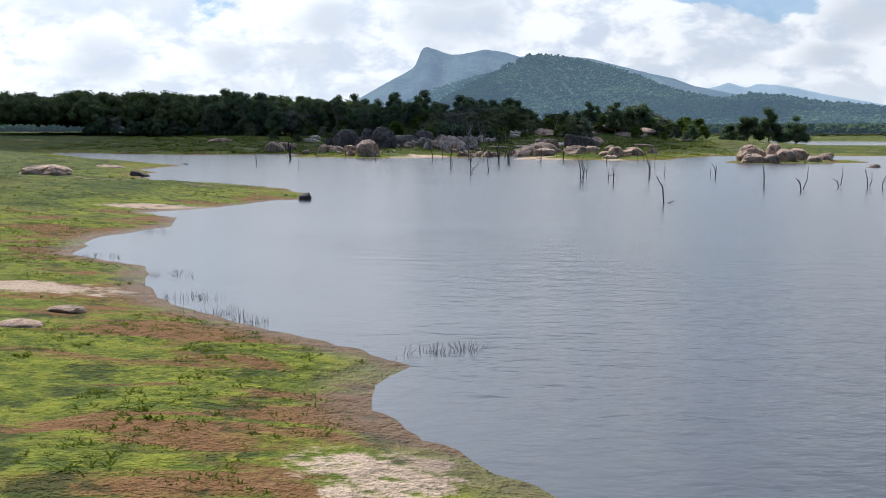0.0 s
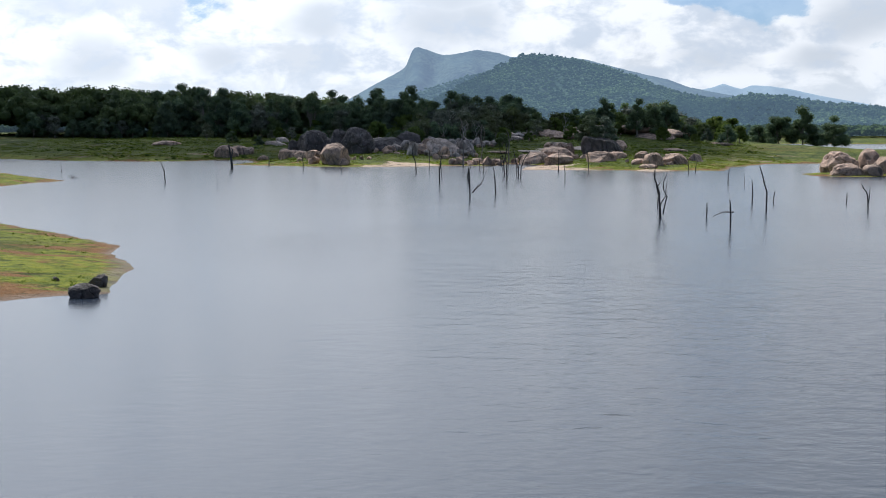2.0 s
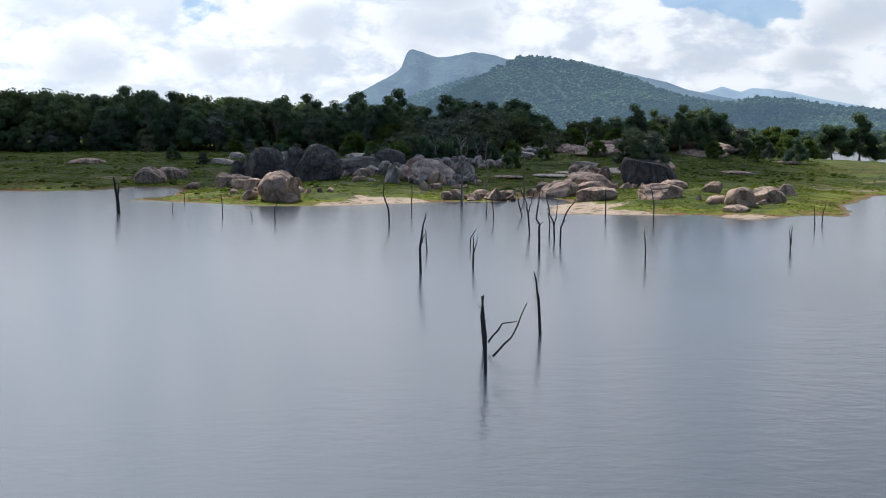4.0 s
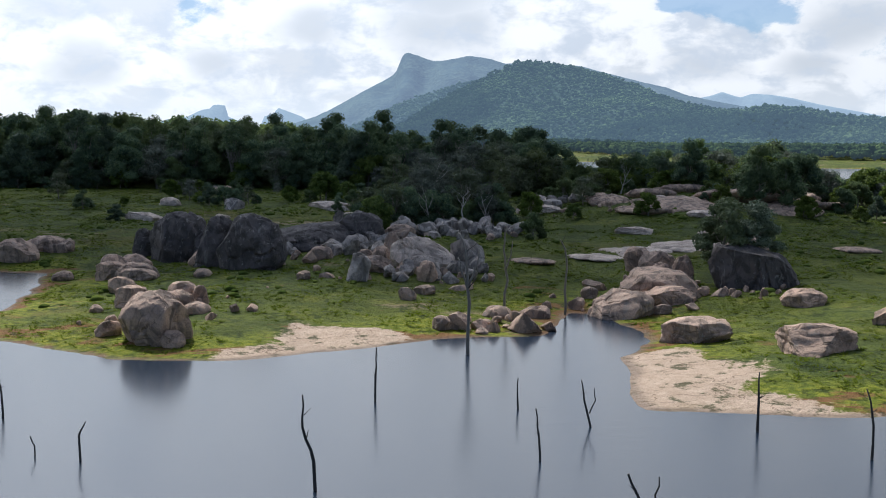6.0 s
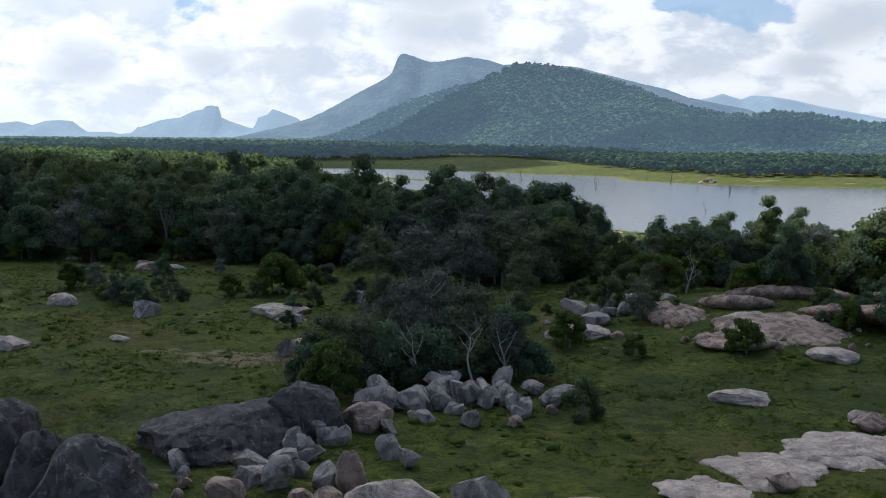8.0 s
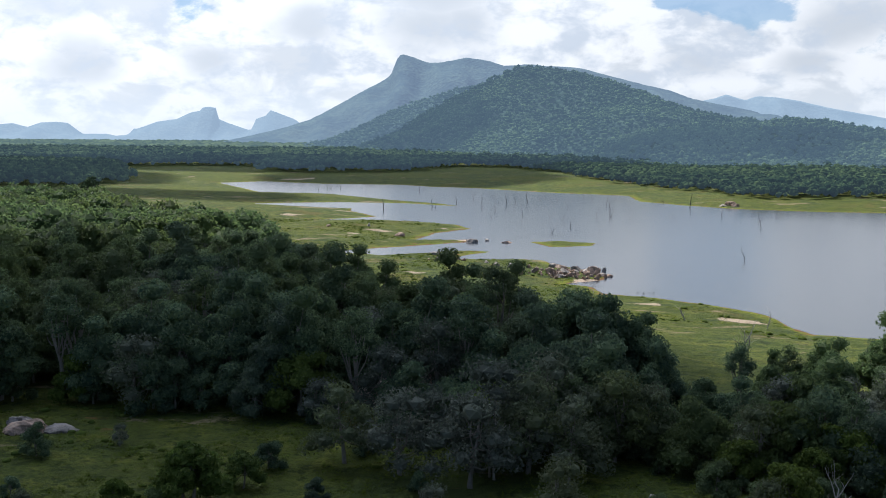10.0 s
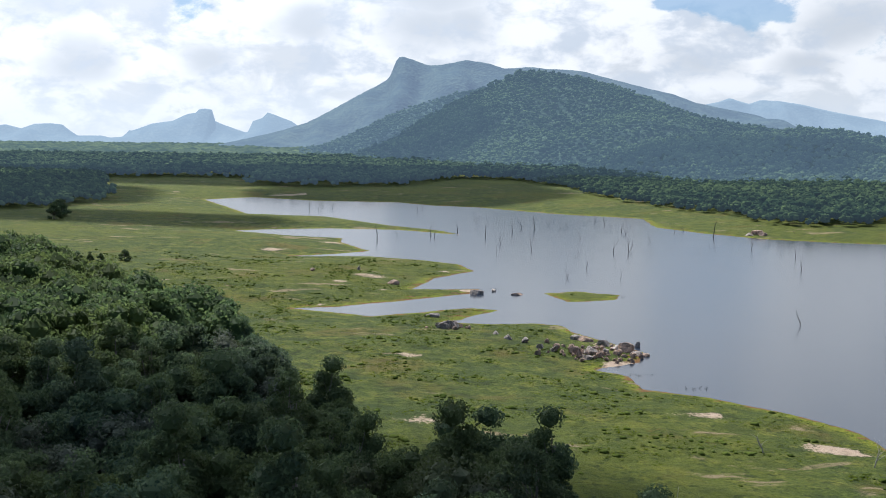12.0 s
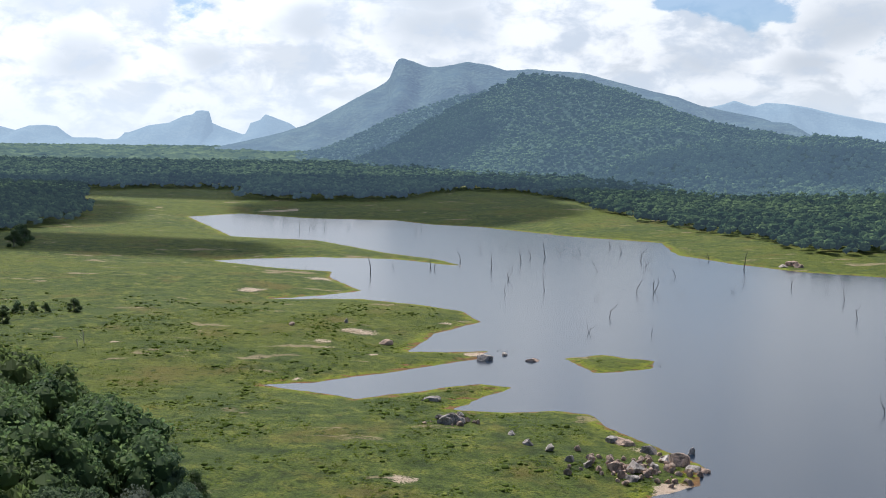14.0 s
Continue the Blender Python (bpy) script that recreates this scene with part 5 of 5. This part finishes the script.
tree(LIME, -22.4, 411, 1.15, 1.3, "rounded yellow-green bush in the meadow", "lone bushes", "bush", "bush")
tree(SILVER, 29.8, 308.6, 1.0, 0.0, "silvery green bushy tree leaning over a dark rock", "lone bushes", "bush", "bush", 2.2)
tree(SILVER, 33.6, 309.0, 0.9, 2.0, "silvery green bushy tree leaning over a dark rock", "lone bushes", "bush", "bush", 2.2)
for i, (x, y, s) in enumerate([(97, 490, 0.75), (115, 490, 1.0), (122, 486, 1.1), (131, 487, 1.15), (141, 482, 1.0), (50, 368, 0.62), (55, 372, 0.72), (60, 378, 0.66), (44, 390, 0.6)]):
    tree(BROAD[(i + 2) % 5], x, y, s, i * 1.3, "dark green spreading tree by the lake shore", "shore trees")
for i, (x, y, s) in enumerate([(-114.3, 783, 1.0), (-122, 779, 0.7), (-125, 777, 0.55), (-129, 775, 0.8), (-132, 772, 0.7), (-136, 770, 0.9), (-127, 757, 0.8), (-206, 980, 1.9), (-208, 1000, 1.7), (-213, 1010, 1.8)]):
    tree(SCRUB[i % 3], x, y, s, i * 1.1, "round dark green bush alone on the meadow", "meadow bushes", "bush", "bush")


def plant_scrub():
    r = random.Random(5)
    spots = []
    for _ in range(88):
        spots.append((r.uniform(20, 82), r.uniform(362, 425), r.uniform(0.35, 0.95)))
    for _ in range(150):
        (ax, ay), (bx, by) = r.choice(list(zip(FOREST[1:8], FOREST[2:9])))
        k = r.random()
        spots.append((ax + (bx - ax) * k, ay + (by - ay) * k - r.uniform(-2, 5), r.uniform(0.7, 1.5)))
    for _ in range(34):
        spots.append((r.gauss(-5, 13), r.gauss(400, 16), r.uniform(0.35, 1.0)))
    for _ in range(26):
        spots.append((r.gauss(-38, 20), r.gauss(405, 16), r.uniform(0.25, 0.8)))
    for _ in range(34):
        (ax, ay), (bx, by) = r.choice(list(zip(FOREST[14:26], FOREST[15:27])))
        k = r.random()
        spots.append((ax + (bx - ax) * k + r.gauss(0, 2), ay + (by - ay) * k + r.gauss(0, 2), r.uniform(0.5, 1.0)))
    for _ in range(34):
        spots.append((r.uniform(42, 84), r.uniform(396, 442), r.uniform(0.9, 1.5)))
    for x, y, s in spots:
        if ground_at(x, y) < 0.5:
            continue
        # east of x = 30 more bright-leaved shrubs, their colour standing in for sunlight
        kind = r.choice(SCRUB + SCRUB + [LIME, GREY[0]] if x < 30 else SCRUB + [LIME, LIME, LIME, GREY[0]])
        if kind is GREY[0]:
            s *= 0.7
        tree(kind, x, y, s, r.uniform(0, 6.28), "low tangled green shrub in rough grass", "shrubs", "shrub", "shrub")


plant_scrub()


# ---- woods and hill forests far off ----
def canopy(name, xs, ys, zs, rads, mat, label, rng, shape=ICO1, flat=0.85, smooth=False):
    v, f = shape
    n = len(xs)
    c = np.stack([xs, ys, zs], -1)[:, None]
    q = v[None] * (1 + rng.uniform(-0.24, 0.24, (n, len(v), 1))) * rads[:, None, None] * np.array([1, 1, flat])
    verts = (c + q).reshape(-1, 3)
    faces = (f[None] + (np.arange(n) * len(v))[:, None, None]).reshape(-1, 3)
    tagged(new(name, mesh_of(name, verts, faces, mat, smooth)), label, "woodland", kind="stuff")


def tree_bank(name, xs, ys, zs, rads, tall, mat, label, rng, lobes, sprays, size):
    """Many trees in one mesh: each a crown of several uneven lobes with loose sprays about them."""
    v, f = ICO1
    n = len(xs)
    c = np.stack([xs, ys, zs], -1)[:, None]
    a = rng.uniform(0, 2 * math.pi, (n, lobes))
    out = np.sqrt(rng.uniform(0.05, 1, (n, lobes))) * 0.62
    up = tall[:, None] * (0.42 + 0.46 * (1 - out ** 2 * 1.6) * rng.uniform(0.7, 1.05, (n, lobes)))
    lc = c + np.stack([np.cos(a) * out * rads[:, None], np.sin(a) * out * rads[:, None], up], -1)
    lr = rads[:, None] * rng.uniform(0.36, 0.58, (n, lobes))
    verts = lc[:, :, None] + v * (1 + rng.uniform(-0.28, 0.28, (n, lobes, len(v), 1))) * lr[:, :, None, None] * np.array([1, 1, 0.82])
    verts = verts.reshape(-1, 3)
    faces = [(f[None] + (np.arange(n * lobes) * len(v))[:, None, None]).reshape(-1, 3).tolist()]
    pick = rng.integers(0, lobes, (n, sprays))
    row = np.arange(n)[:, None]
    d = rng.normal(0, 1, (n, sprays, 3)) + np.array([0, -0.15, 0.45])
    d /= np.linalg.norm(d, axis=2, keepdims=True)
    at = lc[row, pick] + d * (lr[row, pick] * rng.uniform(0.85, 1.2, (n, sprays)))[:, :, None]
    lv, lf = leaf_cards(at.reshape(-1, 3), d.reshape(-1, 3), rng.uniform(0.6, 1.3, n * sprays) * size, rng)
    faces.append((lf + len(verts)).tolist())
    verts = np.concatenate([verts, lv])
    tagged(new(name, mesh_of(name, verts, faces[0] + faces[1], mat, False)), label, "woodland", kind="stuff")


WOODS_EDGE = [(-900, 1522), (-327, 1522), (-266, 1564), (-190, 1545), (-178, 1417), (-119, 1402), (-74, 1388), (-27, 1420), (-6, 1480), (3, 1540), (31, 1580), (80, 1560), (100, 1480), (117, 1440),
              (125, 1300), (139, 1209), (156, 1158), (180, 1108), (186, 1062), (190, 1004), (206, 992), (245, 1000), (330, 985), (700, 960), (900, 1400), (1000, 2500), (-900, 2500)]
WOODS_WEST = [(-620, 990), (-300, 1030), (-246, 1046), (-232, 1090), (-228, 1130), (-246, 1235), (-300, 1400), (-335, 1530), (-700, 1560)]


def far_woods():
    rng = np.random.default_rng(3)
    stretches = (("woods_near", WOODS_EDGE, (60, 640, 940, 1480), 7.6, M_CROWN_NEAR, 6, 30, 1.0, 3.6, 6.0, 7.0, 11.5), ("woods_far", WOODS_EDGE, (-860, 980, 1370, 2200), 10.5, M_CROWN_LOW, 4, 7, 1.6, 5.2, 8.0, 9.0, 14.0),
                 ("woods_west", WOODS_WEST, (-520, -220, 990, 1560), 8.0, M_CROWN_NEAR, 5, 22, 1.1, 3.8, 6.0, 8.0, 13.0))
    for name, poly, box, k, mat, lobes, sprays, size, lo, hi, short, tall in stretches:
        gx, gy = np.meshgrid(np.arange(box[0], box[1], k), np.arange(box[2], box[3], k))
        gx, gy = gx.ravel() + rng.uniform(-0.5, 0.5, gx.size) * k, gy.ravel() + rng.uniform(-0.5, 0.5, gy.size) * k
        g, inn = edge_gap(gx + 5 * ripple(gx, gy, 0.05, 0.3), gy + 5 * ripple(gy, gx, 0.05, 0.3), poly)
        keep = inn & (np.abs(gx) < 0.41 * (gy - 20))
        if name == "woods_far":
            keep &= ~((gx > 60) & (gx < 640) & (gy < 1480))
        gx, gy, g = gx[keep], gy[keep], g[keep]
        rad = rng.uniform(lo, hi, len(gx)) * np.clip(0.7 + g / 60, 0.7, 1)
        high = rng.uniform(short, tall, len(gx)) * np.clip(0.72 + g / 50, 0.72, 1)
        tree_bank(name, gx, gy, height(gx, gy) - 2.0, rad, high + 1.5, mat, "dense green woodland canopy beyond the lake", rng, lobes, sprays, size)
    k = 26.0
    gx, gy = np.meshgrid(np.arange(-1900, 1900, k), np.arange(2180, 4250, k))
    gx, gy = gx.ravel() + rng.uniform(-0.45, 0.45, gx.size) * k, gy.ravel() + rng.uniform(-0.45, 0.45, gy.size) * k
    keep = np.abs(gx) < 0.43 * gy
    gx, gy = gx[keep], gy[keep]
    rad = rng.uniform(11, 18, len(gx))
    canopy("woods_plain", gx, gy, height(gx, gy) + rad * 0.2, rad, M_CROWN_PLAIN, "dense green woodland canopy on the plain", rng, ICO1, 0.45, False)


far_woods()


def clothe(hill, k, lo, hi, mat, label, seed, sprays=5):
    """Crowns over a hill's slopes, on the hill's own surface."""
    rng = np.random.default_rng(seed)
    xs, ys, zs = HILLS[hill]
    gx, gy = np.meshgrid(np.arange(xs[0], xs[-1], k), np.arange(ys[0], ys[-1], k))
    gx, gy = gx.ravel() + rng.uniform(-0.5, 0.5, gx.size) * k, gy.ravel() + rng.uniform(-0.5, 0.5, gy.size) * k
    i, j = np.clip(np.searchsorted(xs, gx), 1, len(xs) - 1), np.clip(np.searchsorted(ys, gy), 1, len(ys) - 1)
    z = zs[j, i]
    crest = ys[np.argmax(zs.max(axis=1))]
    keep = (z > 7) & (gy < crest + 40) & (np.abs(gx) < 0.43 * gy)
    gx, gy, z = gx[keep], gy[keep], z[keep]
    rad = rng.uniform(lo, hi, len(gx))
    tree_bank(hill + "_forest", gx, gy, z - rad * 0.95, rad, rad * rng.uniform(1.2, 1.9, len(gx)), mat, label, rng, 2, sprays, 1.9)


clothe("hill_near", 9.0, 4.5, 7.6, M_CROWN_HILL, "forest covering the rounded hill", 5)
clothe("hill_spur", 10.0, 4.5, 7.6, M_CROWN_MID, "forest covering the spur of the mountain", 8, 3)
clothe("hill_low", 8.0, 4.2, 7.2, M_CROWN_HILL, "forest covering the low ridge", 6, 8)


# ---- grass, weeds and litter ----
def tufts(name, px, py, size, blades, mat, label, seed, spread=0.5):
    rng = np.random.default_rng(seed)
    n = len(px)
    z = height(px, py)
    c = np.repeat(np.stack([px, py, z - 0.02], -1), blades, 0)
    s = np.repeat(size, blades) * rng.uniform(0.6, 1.2, n * blades)
    a = rng.uniform(0, 2 * math.pi, n * blades)
    way = np.stack([np.cos(a), np.sin(a), np.zeros_like(a)], -1)
    side = np.stack([-np.sin(a), np.cos(a), np.zeros_like(a)], -1)
    root = c + way * (s * rng.uniform(0, spread, len(s)))[:, None]
    tip = root + way * (s * rng.uniform(0.7, 1.6, len(s)))[:, None] + np.array([0, 0, 0.55]) * s[:, None]
    w = (s * 0.2)[:, None]
    verts = np.stack([root - side * w, root + side * w, tip], 1).reshape(-1, 3)
    me = mesh_of(name, verts, np.arange(len(verts)).reshape(-1, 3), mat, False)
    tagged(new(name, me), label, "grass", kind="stuff")


def scattered(n, x0, x1, y0, y1, seed, least=0.06, patch=0.0, low=0.05, high=0.4):
    rng = np.random.default_rng(seed)
    x, y = rng.uniform(x0, x1, n), rng.uniform(y0, y1, n)
    keep = (height(x, y) > least) & (ripple(x, y, low, high) > patch) & (bare_at(x, y) < 0.3)
    return x[keep], y[keep], rng


x, y, rng = scattered(26000, -34, 4, 14, 75, 1, 0.08, -0.1, 0.3, 1.5)
tufts("grass_near", x, y, rng.uniform(0.05, 0.15, len(x)), 7, M_GRASS, "short bright green grass tufts on the bank", 11)
x, y, rng = scattered(9000, -75, -8, 75, 215, 2, 0.1, -0.2, 0.2, 1.5)
tufts("grass_spit", x, y, rng.uniform(0.08, 0.25, len(x)), 6, M_GRASS, "short green grass tufts on the spit", 12)
x, y, rng = scattered(52000, -95, 75, 250, 350, 3, 0.12, -0.15, 0.2, 1.5)
tufts("grass_shore", x, y, rng.uniform(0.12, 0.36, len(x)), 6, M_GRASS, "lush green grass between the boulders", 13)
x, y, rng = scattered(36000, -130, 80, 350, 450, 4, 0.2, -0.1, 0.2, 1.2)
tufts("grass_meadow", x, y, rng.uniform(0.18, 0.5, len(x)), 6, M_GRASS, "rough green grass before the forest", 14)
x, y, rng = scattered(42000, -190, 90, 525, 800, 5, 0.15, 0.0, 0.1, 0.8)
tufts("grass_north", x, y, rng.uniform(0.2, 0.55, len(x)), 6, M_GRASS, "rough green pasture grass by the north lake", 15)


def tussocks(name, n, x0, x1, y0, y1, lo, hi, seed, label, patch):
    """Low rounded hummocks of coarse grass and herbs."""
    x, y, rng = scattered(n, x0, x1, y0, y1, seed, 0.3, patch, 0.1, 0.9)
    rad = rng.uniform(lo, hi, len(x)) * rng.uniform(0.4, 1.0, len(x))
    canopy(name, x, y, height(x, y) + rad * 0.02, rad, M_TUSSOCK, label, rng, ICO2, 0.6, True)


tussocks("tussocks_island", 3000, -110, 75, 290, 448, 0.25, 0.75, 21, "coarse green tussocks and herbs in the meadow", 0.05)
tussocks("tussocks_north", 15000, -210, 95, 520, 830, 0.2, 0.85, 22, "coarse green tussocks on the pasture", 0.1)
tussocks("tussocks_bank", 420, -60, -5, 45, 200, 0.10, 0.4, 23, "low green herbs on the bank", 0.1)


def water_weeds():
    """Twiggy weeds standing in the shallows."""
    r = random.Random(8)
    spots = [(-12.5, 47, 1.6, 10), (-9.5, 40.5, 1.5, 12), (-8.2, 37, 1.3, 12), (-6.5, 35.2, 1.0, 9), (-0.8, 30.2, 0.5, 8), (0.3, 30.8, 0.6, 8), (-18.5, 68, 1.5, 10), (-17, 54, 2.0, 10),
             (-41, 286, 3.5, 22), (62, 560, 4, 9), (52, 594, 5, 10), (20, 746, 4, 8), (58, 728, 3, 10), (-52, 215, 2.5, 8), (44, 606, 3, 8)]
    for x, y, spread, k in spots:
        ob = thing("water_weed", x, y, 0, "dark twiggy water weeds standing in the shallows", "weeds", "water weeds")
        for _ in range(k):
            ax, ay, h = r.gauss(0, 0.5) * spread, r.gauss(0, 0.3) * spread, r.uniform(0.08, 0.34) * (1.0 if y < 100 else 1.7)
            base = Vector((ax, ay, -0.35))
            pieces = []
            for _ in range(5):
                p, q = limb(r, base, Vector((r.gauss(0, 0.35), r.gauss(0, 0.35), 1)), h + 0.35, 0.014 if y < 100 else 0.03, 0.16, 5)
                pieces.append(tube(p, q, 4))
            part("stem", joined(pieces, "stem", M_DEAD), ob)


water_weeds()


def bare_branches():
    """Pale leafless trees among the grey thicket."""
    r = random.Random(12)
    for i, (x, y, h) in enumerate([(-1.5, 355.5, 8.5), (3.6, 354.5, 8.0), (6.8, 356, 7.2), (0.8, 366, 11.5), (-6, 358, 7.0), (6.5, 418, 9.5), (9.0, 421, 8.5), (21, 470, 15), (-4, 391, 6), (8.5, 384, 5.5), (33, 398, 7), (-30, 470, 13), (-52, 486, 12),
                                   (-16, 492, 13), (5, 478, 14), (-41, 505, 13), (48, 480, 12), (68, 536, 5.5), (52, 540, 4.5), (-95.5, 732, 5.5), (-96, 728, 3.5)]):
        ob = thing("bare_tree", x, y, ground_at(x, y) - 0.2, "pale leafless tree with crooked forking branches", "dead tree", "bare trees")
        tp, tr = limb(r, Vector((0, 0, 0)), Vector((r.uniform(-0.2, 0.2), 0, 1)), h * 0.62, 0.05 + h * 0.012, 0.11, 9, 0.04)
        wood("trunk", tp, tr, ob, M_PALE)
        for k in range(6):
            j = r.randint(3, 9)
            bp, br = limb(r, tp[j], Vector((r.choice((-1, 1)) * r.uniform(0.3, 1), r.uniform(-0.8, 0.8), r.uniform(0.5, 1.1))), h * r.uniform(0.25, 0.42), tr[j] * 0.7, 0.17, 7, 0.06)
            bo = wood("branch", bp, br, ob, M_PALE, 5)
            for _ in range(2):
                q = r.randint(2, 5)
                sp, sr = limb(r, bp[q], Vector((r.uniform(-1, 1), r.uniform(-0.7, 0.7), 0.8)), h * 0.14, br[q] * 0.6, 0.2, 4)
                wood("twig", sp, sr, bo, M_PALE, 4)


bare_branches()
